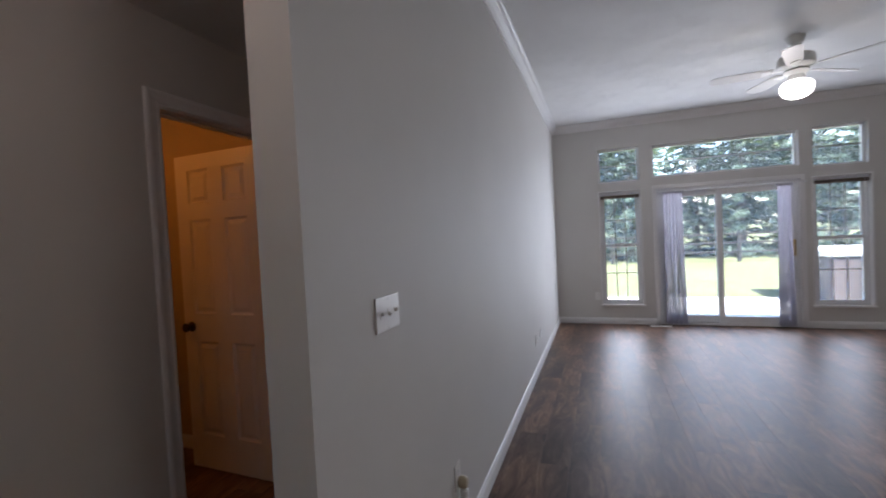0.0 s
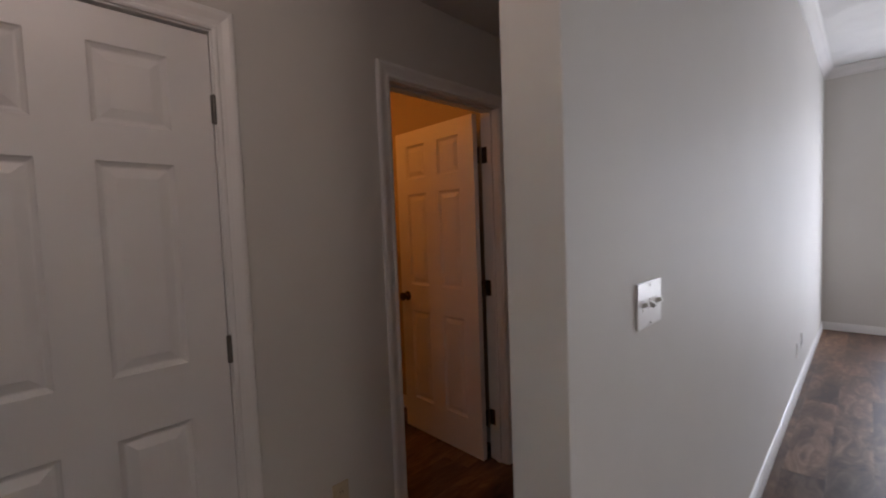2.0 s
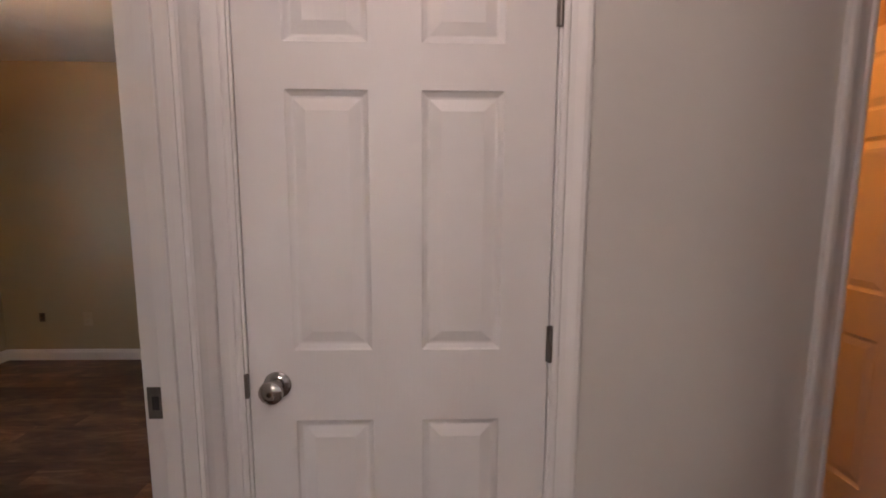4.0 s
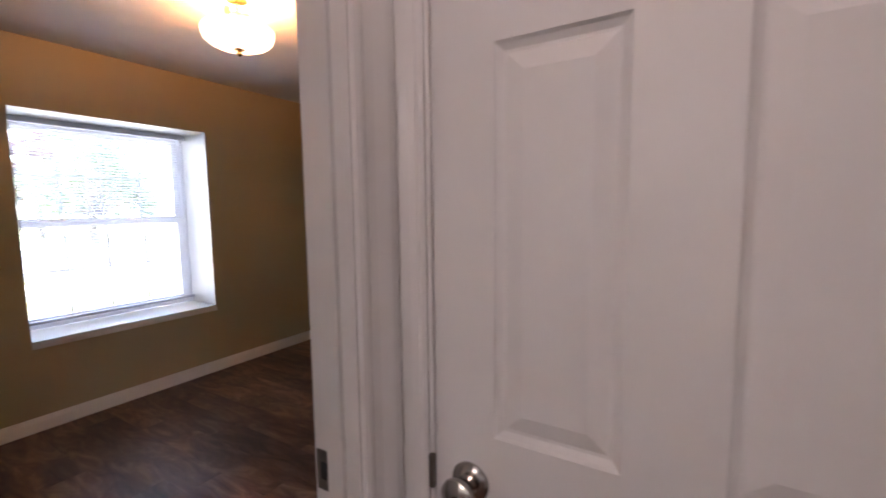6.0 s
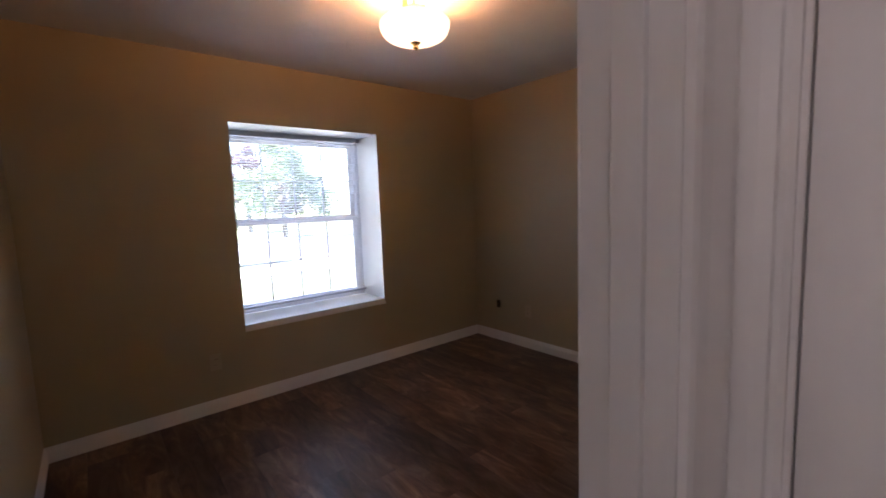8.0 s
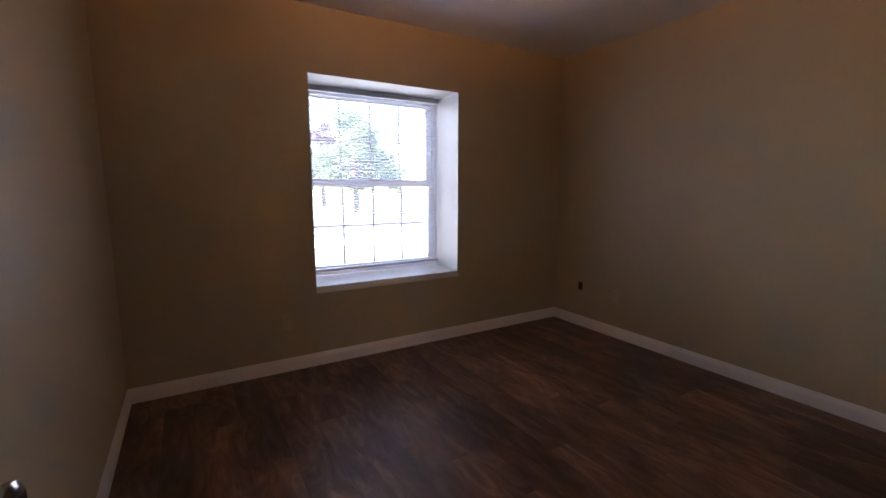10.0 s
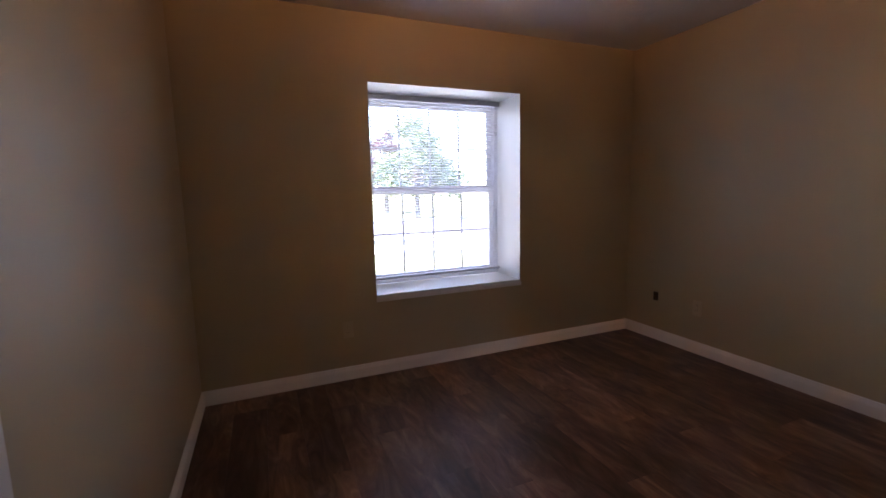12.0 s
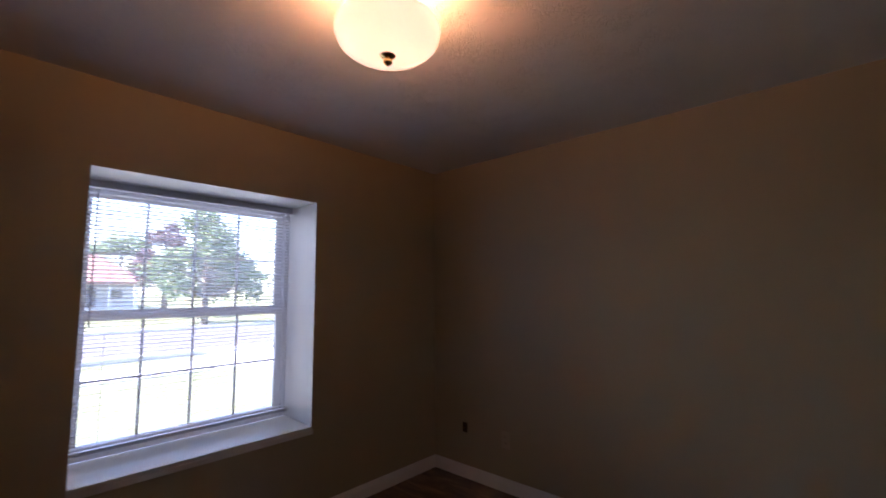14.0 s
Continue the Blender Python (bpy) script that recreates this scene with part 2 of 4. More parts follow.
def ceiling_material():
    """White paint over a stomped brush texture: ridges in clusters."""
    m, n, l = material("stomped_white_ceiling")
    out = n.new("ShaderNodeOutputMaterial")
    b = n.new("ShaderNodeBsdfPrincipled")
    b.inputs["Roughness"].default_value = 0.8
    big = noise_node(n, l, 1.3, 4.0)
    tone = ramp(n, l, big.outputs["Fac"], [(0.3, (0.70, 0.69, 0.67)), (0.7, (0.76, 0.75, 0.73))])
    l.new(tone.outputs["Color"], b.inputs["Base Color"])
    fine = noise_node(n, l, 26.0, 3.0, 0.5)
    fine.inputs["Distortion"].default_value = 2.2
    ridge = ramp(n, l, fine.outputs["Fac"], [(0.42, (0, 0, 0)), (0.5, (1, 1, 1)), (0.58, (0, 0, 0))])
    mask = noise_node(n, l, 4.5, 3.0)
    patch = ramp(n, l, mask.outputs["Fac"], [(0.42, (0, 0, 0)), (0.6, (1, 1, 1))])
    mul = n.new("ShaderNodeMath")
    mul.operation = 'MULTIPLY'
    l.new(ridge.outputs["Color"], mul.inputs[0])
    l.new(patch.outputs["Color"], mul.inputs[1])
    bp = n.new("ShaderNodeBump")
    bp.inputs["Strength"].default_value, bp.inputs["Distance"].default_value = 0.55, 0.006
    l.new(mul.outputs["Value"], bp.inputs["Height"])
    l.new(bp.outputs["Normal"], b.inputs["Normal"])
    l.new(b.outputs["BSDF"], out.inputs["Surface"])
    return m


M_CEIL = ceiling_material()


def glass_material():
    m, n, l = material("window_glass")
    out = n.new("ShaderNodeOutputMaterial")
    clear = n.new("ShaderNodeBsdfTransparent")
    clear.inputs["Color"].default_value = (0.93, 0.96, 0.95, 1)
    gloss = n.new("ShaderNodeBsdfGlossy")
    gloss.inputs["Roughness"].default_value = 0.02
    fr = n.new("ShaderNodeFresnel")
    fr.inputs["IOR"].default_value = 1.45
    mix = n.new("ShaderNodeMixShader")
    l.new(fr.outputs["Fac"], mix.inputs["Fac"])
    # this translucent share puts a glare veil into the pane over the bright view
    haze = n.new("ShaderNodeBsdfTranslucent")
    haze.inputs["Color"].default_value = (0.86, 0.88, 0.92, 1)
    haze_mix = n.new("ShaderNodeMixShader")
    haze_mix.inputs["Fac"].default_value = 0.06
    l.new(clear.outputs["BSDF"], haze_mix.inputs[1])
    l.new(haze.outputs["BSDF"], haze_mix.inputs[2])
    l.new(haze_mix.outputs["Shader"], mix.inputs[1])
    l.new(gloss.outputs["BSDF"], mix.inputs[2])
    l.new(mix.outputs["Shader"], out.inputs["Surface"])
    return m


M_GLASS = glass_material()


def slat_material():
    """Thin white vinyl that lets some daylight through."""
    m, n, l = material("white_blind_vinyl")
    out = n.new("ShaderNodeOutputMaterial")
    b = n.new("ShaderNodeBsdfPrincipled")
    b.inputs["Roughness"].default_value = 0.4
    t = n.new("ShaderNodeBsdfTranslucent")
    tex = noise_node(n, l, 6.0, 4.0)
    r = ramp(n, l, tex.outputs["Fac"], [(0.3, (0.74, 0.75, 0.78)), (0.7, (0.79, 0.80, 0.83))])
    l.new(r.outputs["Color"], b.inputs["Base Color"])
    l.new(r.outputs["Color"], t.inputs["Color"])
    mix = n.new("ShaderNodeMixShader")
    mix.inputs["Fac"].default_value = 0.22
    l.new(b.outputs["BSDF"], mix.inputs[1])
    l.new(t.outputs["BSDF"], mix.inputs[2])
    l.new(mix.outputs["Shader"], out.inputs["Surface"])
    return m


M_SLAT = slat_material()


def lamp_glass(name, colour, strength, base, sheer=0.0):
    m, n, l = material(name)
    out = n.new("ShaderNodeOutputMaterial")
    b = n.new("ShaderNodeBsdfPrincipled")
    b.inputs["Base Color"].default_value = (*base, 1)
    b.inputs["Roughness"].default_value = 0.25
    tex = noise_node(n, l, 9.0, 4.0)
    r = ramp(n, l, tex.outputs["Fac"], [(0.3, tuple(c * 0.82 for c in colour)), (0.7, colour)])
    l.new(r.outputs["Color"], b.inputs["Emission Color"])
    b.inputs["Emission Strength"].default_value = strength
    t = n.new("ShaderNodeBsdfTranslucent")
    t.inputs["Color"].default_value = (*base, 1)
    mix = n.new("ShaderNodeMixShader")
    mix.inputs["Fac"].default_value = sheer
    l.new(b.outputs["BSDF"], mix.inputs[1])
    l.new(t.outputs["BSDF"], mix.inputs[2])
    l.new(mix.outputs["Shader"], out.inputs["Surface"])
    return m


M_BOWL = lamp_glass("lit_alabaster_glass", (1.0, 0.78, 0.52), 0.10, (0.88, 0.80, 0.74), 0.2)
M_GLOBE = lamp_glass("lit_opal_glass", (1.0, 0.95, 0.86), 0.9, (0.85, 0.83, 0.8))
M_SHADE = lamp_glass("lit_frosted_glass_shade", (1.0, 0.93, 0.82), 2.6, (0.85, 0.83, 0.8))


def sheer_material():
    m, n, l = material("sheer_lilac_grey_cloth")
    out = n.new("ShaderNodeOutputMaterial")
    d = n.new("ShaderNodeBsdfDiffuse")
    t = n.new("ShaderNodeBsdfTranslucent")
    p = n.new("ShaderNodeBsdfTransparent")
    weave = noise_node(n, l, 60.0, 4.0, 0.6, (1, 1, 0.15))
    r = ramp(n, l, weave.outputs["Fac"], [(0.3, (0.46, 0.44, 0.50)), (0.7, (0.60, 0.58, 0.64))])
    l.new(r.outputs["Color"], d.inputs["Color"])
    l.new(r.outputs["Color"], t.inputs["Color"])
    a, c = n.new("ShaderNodeMixShader"), n.new("ShaderNodeMixShader")
    a.inputs["Fac"].default_value, c.inputs["Fac"].default_value = 0.3, 0.05
    l.new(d.outputs["BSDF"], a.inputs[1])
    l.new(t.outputs["BSDF"], a.inputs[2])
    l.new(a.outputs["Shader"], c.inputs[1])
    l.new(p.outputs["BSDF"], c.inputs[2])
    l.new(c.outputs["Shader"], out.inputs["Surface"])
    return m


M_SHEER = sheer_material()

# ---- mesh helpers ----


def finish(name, bm, mats, parent=None, label="", smooth=False):
    bmesh.ops.recalc_face_normals(bm, faces=bm.faces)
    me = bpy.data.meshes.new(name)
    bm.to_mesh(me)
    bm.free()
    for m in (mats if isinstance(mats, (list, tuple)) else [mats]):
        me.materials.append(m)
    if smooth:
        for p in me.polygons:
            p.use_smooth = True
        me.set_sharp_from_angle(angle=radians(38))
    ob = new(name, me)
    if parent is not None:
        ob.parent = parent
    if label:
        ob["label"] = label
    return ob


def part(name, bm, mat, parent, label="", smooth=False):
    return finish(name, bm, mat, parent, label, smooth)


def thing(name, m, label, category, group="", kind=""):
    ob = new(name)
    ob.empty_display_size = 0.1
    ob.matrix_world = m
    return tagged(ob, label, category, group, kind)


def add_box(bm, a, b, bevel=0.0):
    vs = [bm.verts.new((x, y, z)) for x in (a[0], b[0]) for y in (a[1], b[1]) for z in (a[2], b[2])]
    fs = [bm.faces.new([vs[i] for i in q]) for q in ((0, 1, 3, 2), (4, 6, 7, 5), (0, 4, 5, 1), (2, 3, 7, 6), (0, 2, 6, 4), (1, 5, 7, 3))]
    if bevel:
        es = list({e for f in fs for e in f.edges})
        bmesh.ops.bevel(bm, geom=es, offset=bevel, segments=2, profile=0.6, affect='EDGES')
    return bm


def box(a, b, bevel=0.0):
    return add_box(bmesh.new(), a, b, bevel)


def add_lathe(bm, profile, axis="z", origin=(0, 0, 0), steps=28):
    """Turns (radius, height) pairs about an axis."""
    rings = []
    for r, h in profile:
        ring = []
        for i in range(steps):
            a = 2 * math.pi * i / steps
            u, v = max(r, 0.0004) * math.cos(a), max(r, 0.0004) * math.sin(a)
            p = {"z": (u, v, h), "y": (u, h, v), "x": (h, u, v)}[axis]
            ring.append(bm.verts.new([p[k] + origin[k] for k in range(3)]))
        rings.append(ring)
    for a, b in zip(rings, rings[1:]):
        for i in range(steps):
            bm.faces.new((a[i], a[(i + 1) % steps], b[(i + 1) % steps], b[i]))
    bm.faces.new(rings[0])
    bm.faces.new(rings[-1][::-1])
    return bm


def lathe(profile, axis="z", origin=(0, 0, 0), steps=28):
    return add_lathe(bmesh.new(), profile, axis, origin, steps)


def extrude(profile, p0, p1, across, up=(0, 0, 1)):
    """A straight moulding: closed profile of (u across, v up) from p0 to p1."""
    bm = bmesh.new()
    across, up = Vector(across), Vector(up)
    ends = [[bm.verts.new(Vector(p) + across * u + up * v) for u, v in profile] for p in (p0, p1)]
    k = len(profile)
    for i in range(k):
        bm.faces.new((ends[0][i], ends[0][(i + 1) % k], ends[1][(i + 1) % k], ends[1][i]))
    bm.faces.new(ends[0])
    bm.faces.new(ends[1][::-1])
    return bm


def limb(bm, p, q, r0, r1, steps=8):
    p, q = Vector(p), Vector(q)
    ax = (q - p).normalized()
    side = ax.cross(Vector((0.3, 1, 0.1))).normalized()
    up = ax.cross(side)
    ra = [bm.verts.new(p + (side * math.cos(a) + up * math.sin(a)) * r0) for a in [2 * math.pi * i / steps for i in range(steps)]]
    rb = [bm.verts.new(q + (side * math.cos(a) + up * math.sin(a)) * r1) for a in [2 * math.pi * i / steps for i in range(steps)]]
    for i in range(steps):
        bm.faces.new((ra[i], ra[(i + 1) % steps], rb[(i + 1) % steps], rb[i]))
    bm.faces.new(ra[::-1])
    bm.faces.new(rb)


def wall(name, axis, c0, c1, s0, s1, z0, z1, holes, m_neg, m_pos, m_in, label):
    """A wall across x or y from c0 to c1, along s, with openings (s0, s1, z0, z1) right through it."""
    ss = sorted({s0, s1, *[h[0] for h in holes], *[h[1] for h in holes]})
    zs = sorted({z0, z1, *[h[2] for h in holes], *[h[3] for h in holes]})
    ss = [s for s in ss if s0 <= s <= s1]
    zs = [z for z in zs if z0 <= z <= z1]

    def solid(i, j):
        if not (0 <= i < len(ss) - 1 and 0 <= j < len(zs) - 1):
            return False
        s, z = (ss[i] + ss[i + 1]) / 2, (zs[j] + zs[j + 1]) / 2
        return not any(h[0] < s < h[1] and h[2] < z < h[3] for h in holes)

    bm = bmesh.new()
    cache = {}

    def v(c, s, z):
        key = (c, s, z)
        if key not in cache:
            cache[key] = bm.verts.new((c, s, z) if axis == "x" else (s, c, z))
        return cache[key]

    for i in range(len(ss) - 1):
        for j in range(len(zs) - 1):
            if not solid(i, j):
                continue
            a, b, lo, hi = ss[i], ss[i + 1], zs[j], zs[j + 1]
            f = bm.faces.new((v(c0, a, lo), v(c0, b, lo), v(c0, b, hi), v(c0, a, hi)))
            f.material_index = 0
            f = bm.faces.new((v(c1, a, lo), v(c1, b, lo), v(c1, b, hi), v(c1, a, hi)))
            f.material_index = 1
            for di, dj, p, q in ((-1, 0, (a, lo), (a, hi)), (1, 0, (b, lo), (b, hi)), (0, -1, (a, lo), (b, lo)), (0, 1, (a, hi), (b, hi))):
                if not solid(i + di, j + dj):
                    f = bm.faces.new((v(c0, *p), v(c0, *q), v(c1, *q), v(c1, *p)))
                    f.material_index = 2
    ob = finish(name, bm, [m_neg, m_pos, m_in])
    return tagged(ob, label, "wall", kind="structure")


# ---- plan ----
HALL_X = -1.630           # hall's west wall
LONG_E, LONG_W, LONG_END = -0.53, -0.657, 0.985
BACK_Y = 7.04
BED_N, BED_S, BED_W, BED_E = -0.10, -3.10, -4.237, -0.795
HALL_FACE = -0.003        # hall side of the bedroom's door wall
BED_H, GREAT_H = 2.44, 3.02
EAST_X = 5.4
FRONT_Y = -3.2

wall("wall_hall_west", "x", HALL_X - 0.115, HALL_X, HALL_FACE, 4.6, 0, GREAT_H + 0.1,
     [(0.045, 0.80, -1, 2.055), (1.48, 2.27, -1, 2.06), (2.515, 3.74, -1, 2.045)], M_BATH, M_WALL, M_WALL, "greige painted hall wall with three door openings")
wall("wall_great_room_west", "x", LONG_W, LONG_E, LONG_END, BACK_Y, 0, GREAT_H + 0.1, [], M_WALL, M_WALL, M_WALL, "long greige painted wall with light switches")
WIN_HOLES = [(0.120, 0.680, 2.11, 2.607), (0.128, 0.680, 0.29, 1.965), (0.852, 2.575, 2.135, 2.592), (0.895, 2.580, -1, 1.96), (2.722, 3.283, 2.10, 2.612), (2.725, 3.305, 0.295, 1.955)]
wall("wall_north", "y", BACK_Y, BACK_Y + 0.16, LONG_W - 3, EAST_X + 0.1, 0, GREAT_H + 0.1, WIN_HOLES, M_WALL, M_SIDING, M_TRIM, "greige window wall of the great room")
wall("wall_bedroom_north", "y", BED_N, HALL_FACE, BED_W - 0.1, BED_E + 0.1, 0, GREAT_H + 0.1, [(-1.534, -0.795, -1, 2.055)], M_TAN, M_WALL, M_TRIM, "bedroom wall with the doorway, tan inside and greige outside")
wall("wall_bedroom_east", "x", BED_E, BED_E + 0.1, FRONT_Y, BED_N, 0, GREAT_H + 0.1, [], M_TAN, M_WALL, M_WALL, "tan painted bedroom wall behind the open door")
wall("wall_bedroom_west", "x", BED_W - 0.1, BED_W, BED_S - 0.5, BED_N, 0, 2.6, [], M_SIDING, M_TAN, M_TAN, "plain tan painted bedroom wall")
wall("wall_bedroom_south", "y", BED_S - 0.50, BED_S, BED_W, BED_E, 0, 2.6, [(-3.092, -1.915, 0.555, 2.013)], M_SIDING, M_TAN, M_REVEAL, "tan bedroom wall with a deep white window recess")
wall("wall_great_room_east", "x", EAST_X, EAST_X + 0.1, FRONT_Y, BACK_Y, 0, GREAT_H + 0.1, [], M_WALL, M_SIDING, M_WALL, "plain greige wall")
wall("wall_front", "y", FRONT_Y - 0.1, FRONT_Y, BED_E + 0.1, EAST_X + 0.1, 0, GREAT_H + 0.1, [], M_SIDING, M_WALL, M_WALL, "plain greige entry wall")
wall("wall_hall_end", "y", 4.6, 4.7, HALL_X - 0.115, LONG_W, 0, 2.6, [], M_WALL, M_WALL, M_WALL, "plain greige wall at the end of the hall")
wall("wall_bath_south", "y", 0.98, 1.08, -3.6, HALL_X - 0.115, 0, 2.6, [], M_BATH, M_BATH, M_BATH, "cream wall of the lamplit room")
wall("wall_bath_north", "y", 2.40, 2.48, -3.6, HALL_X - 0.115, 0, 2.6, [], M_BATH, M_BATH, M_BATH, "cream wall behind the open door")
wall("wall_bath_west", "x", -3.7, -3.6, 0.98, 2.48, 0, 2.6, [], M_BATH, M_BATH, M_BATH, "cream wall of the lamplit room")
wall("wall_closet_back", "x", -2.5, -2.4, 0.0, 0.98, 0, 2.6, [], M_WALL, M_WALL, M_WALL, "plain closet wall")
wall("wall_laundry_back", "x", -2.6, -2.5, 2.48, 4.7, 0, 2.6, [], M_WALL, M_WALL, M_WALL, "plain closet wall")


def slab(name, a, b, mat, label, category):
    return tagged(finish(name, box(a, b), mat), label, category, kind="structure")


slab("ceiling_bedroom", (BED_W - 0.1, BED_S - 0.5, BED_H), (BED_E, BED_N, BED_H + 0.1), M_CEIL, "white textured bedroom ceiling", "ceiling")
slab("ceiling_hall", (HALL_X, HALL_FACE, BED_H), (LONG_W, 4.6, BED_H + 0.1), M_CEIL, "white textured hall ceiling", "ceiling")
slab("ceiling_great_room", (LONG_W, FRONT_Y - 0.1, GREAT_H), (EAST_X + 0.1, BACK_Y + 0.16, GREAT_H + 0.1), M_CEIL, "high white textured great room ceiling", "ceiling")
slab("ceiling_bath", (-3.7, 0.98, BED_H), (HALL_X - 0.115, 2.48, BED_H + 0.1), M_CEIL, "white ceiling of the lamplit room", "ceiling")
slab("ceiling_closet", (-2.6, HALL_FACE, BED_H + 0.11), (HALL_X - 0.115, 4.7, BED_H + 0.2), M_CEIL, "plain closet ceiling", "ceiling")
# header over the hall's mouth, from the hall ceiling up to the high ceiling
slab("wall_hall_header", (LONG_W, HALL_FACE, BED_H), (LONG_E, LONG_END, GREAT_H), M_WALL, "greige header over the hall opening", "wall")
# two overhangs out of view, added to keep direct sun off the windows
slab("sun_shade_south", (-5.2, BED_S - 1.3, 2.58), (EAST_X + 0.6, BED_S - 0.50, 2.68), M_TRIM, "unseen white overhang added to shade the front window", "eave")
slab("sun_shade_north", (-4.4, BACK_Y + 0.16, 3.14), (EAST_X + 0.6, BACK_Y + 0.75, 3.24), M_TRIM, "unseen white overhang added to shade the back windows", "eave")
slab("roof", (-5.2, BED_S - 1.0, 3.26), (EAST_X + 0.6, BACK_Y + 0.75, 3.36), M_ROOF, "low red-brown house roof", "roof")
floor = slab("floor", (-4.4, FRONT_Y - 0.3, -0.16), (EAST_X + 0.1, BACK_Y + 0.10, -0.006), M_SUBFLOOR, "brown-grey vinyl plank floor", "floor")

# ---- mouldings ----
BASE = [(0, 0), (0.014, 0), (0.014, 0.062), (0.011, 0.072), (0.008, 0.078), (0.006, 0.088), (0, 0.092)]
CROWN = [(0, 0), (0, -0.105), (0.012, -0.105), (0.014, -0.092), (0.03, -0.07), (0.055, -0.045), (0.07, -0.02), (0.082, -0.014), (0.082, 0)]


def baseboard(p0, p1, across):
    ob = finish("baseboard", extrude(BASE, (*p0, 0.001), (*p1, 0.001), (*across, 0)), M_TRIM)
    return tagged(ob, "white painted baseboard along the wall", "baseboard", "baseboards", "structure")


def crown(p0, p1, across):
    ob = finish("trim", extrude(CROWN, (*p0, GREAT_H - 0.002), (*p1, GREAT_H - 0.002), (*across, 0)), M_TRIM)
    return tagged(ob, "white painted crown moulding under the ceiling", "crown moulding", "crown mouldings", "structure")


baseboard((BED_W, BED_S), (BED_E, BED_S), (0, 1))
baseboard((BED_W, BED_S), (BED_W, BED_N), (1, 0))
baseboard((BED_E, BED_S), (BED_E, BED_N), (-1, 0))
baseboard((BED_W, BED_N), (-1.60, BED_N), (0, -1))
baseboard((LONG_E, LONG_END), (LONG_E, BACK_Y), (1, 0))
baseboard((LONG_W, LONG_END), (LONG_E, LONG_END), (0, -1))
baseboard((LONG_W, LONG_END), (LONG_W, 4.6), (-1, 0))
baseboard((LONG_E, BACK_Y), (0.895, BACK_Y), (0, -1))
baseboard((2.61, BACK_Y), (EAST_X, BACK_Y), (0, -1))
baseboard((HALL_X, 0.866), (HALL_X, 1.424), (1, 0))
baseboard((HALL_X, 2.326), (HALL_X, 2.515), (1, 0))
baseboard((HALL_X, 3.74), (HALL_X, 4.6), (1, 0))
baseboard((-3.6, 2.40), (HALL_X - 0.115, 2.40), (0, -1))
baseboard((-3.6, 1.08), (-3.6, 2.40), (1, 0))
baseboard((-0.72, HALL_FACE), (-0.70, HALL_FACE), (0, 1))
crown((LONG_E, LONG_END), (LONG_E, BACK_Y), (1, 0))
crown((LONG_E, BACK_Y), (EAST_X, BACK_Y), (0, -1))
crown((EAST_X, FRONT_Y), (EAST_X, BACK_Y), (-1, 0))

CASING = [(0.0, 0.0), (0.0, 0.009), (0.006, 0.012), (0.012, 0.012), (0.016, 0.009), (0.030, 0.011), (0.044, 0.016), (0.050, 0.018), (0.060, 0.018), (0.066, 0.014), (0.066, 0.0)]


def casing(name, axis, face, side, a, b, h, parent, scale=1.0, mat=None):
    """Mitred moulding round an opening from a to b, h high, on the wall's face; side is +1 or -1 along the axis."""
    bm = bmesh.new()
    loops = []
    for u, v in CASING:
        u *= scale
        pts = [(a - u, 0.002), (a - u, h + u), (b + u, h + u), (b + u, 0.002)]
        loops.append([bm.verts.new((face + side * v, s, z) if axis == "x" else (s, face + side * v, z)) for s, z in pts])
    k = len(loops)
    for i in range(k):
        p, q = loops[i], loops[(i + 1) % k]
        for j in range(3):
            bm.faces.new((p[j], p[j + 1], q[j + 1], q[j]))
    bm.faces.new([l[0] for l in loops])
    bm.faces.new([l[3] for l in loops])
    return part(name, bm, mat or M_TRIM, parent)


def door_frame(axis, c0, c1, a, b, h, label, stop_at, both=True, scale=1.0):
    """Jambs, stop and casings of a doorway in a wall from c0 to c1, clear opening a to b."""
    t = thing("door_frame", pose(0, 0, 0), label, "door frame", "door frames", "structure")

    def bx(lo, hi, s0, s1, z0, z1, bev=0.0015):
        return box((lo, s0, z0), (hi, s1, z1), bev) if axis == "x" else box((s0, lo, z0), (s1, hi, z1), bev)

    part("jamb", bx(c0 - 0.001, c1 + 0.001, a - 0.019, a, 0.002, h + 0.018), M_TRIM, t)
    part("jamb", bx(c0 - 0.001, c1 + 0.001, b, b + 0.019, 0.002, h + 0.018), M_TRIM, t)
    part("head_jamb", bx(c0 - 0.001, c1 + 0.001, a, b, h, h + 0.018), M_TRIM, t)
    part("stop", bx(stop_at, stop_at + 0.032, a, a + 0.011, 0.002, h), M_TRIM, t)
    part("stop", bx(stop_at, stop_at + 0.032, b - 0.011, b, 0.002, h), M_TRIM, t)
    part("stop", bx(stop_at, stop_at + 0.032, a + 0.011, b - 0.011, h - 0.011, h), M_TRIM, t)
    casing("casing", axis, c1, 1, a - 0.006, b + 0.006, h + 0.006, t, scale)
    if both:
        casing("casing", axis, c0, -1, a - 0.006, b + 0.006, h + 0.006, t)
    return t


door_frame("x", HALL_X - 0.115, HALL_X, 0.063, 0.784, 2.043, "white painted moulded frame round the closet door", HALL_X - 0.078)
bath_frame = door_frame("x", HALL_X - 0.115, HALL_X, 1.498, 2.252, 2.043, "white painted moulded frame of the lamplit doorway", HALL_X - 0.07)
for z in (1.803, 1.034, 0.26):
    part("hinge_plate", box((HALL_X - 0.116, 2.2498, z - 0.046), (HALL_X - 0.078, 2.2522, z + 0.046), 0.0006), M_BRONZE, bath_frame, "dark bronze hinge plate")
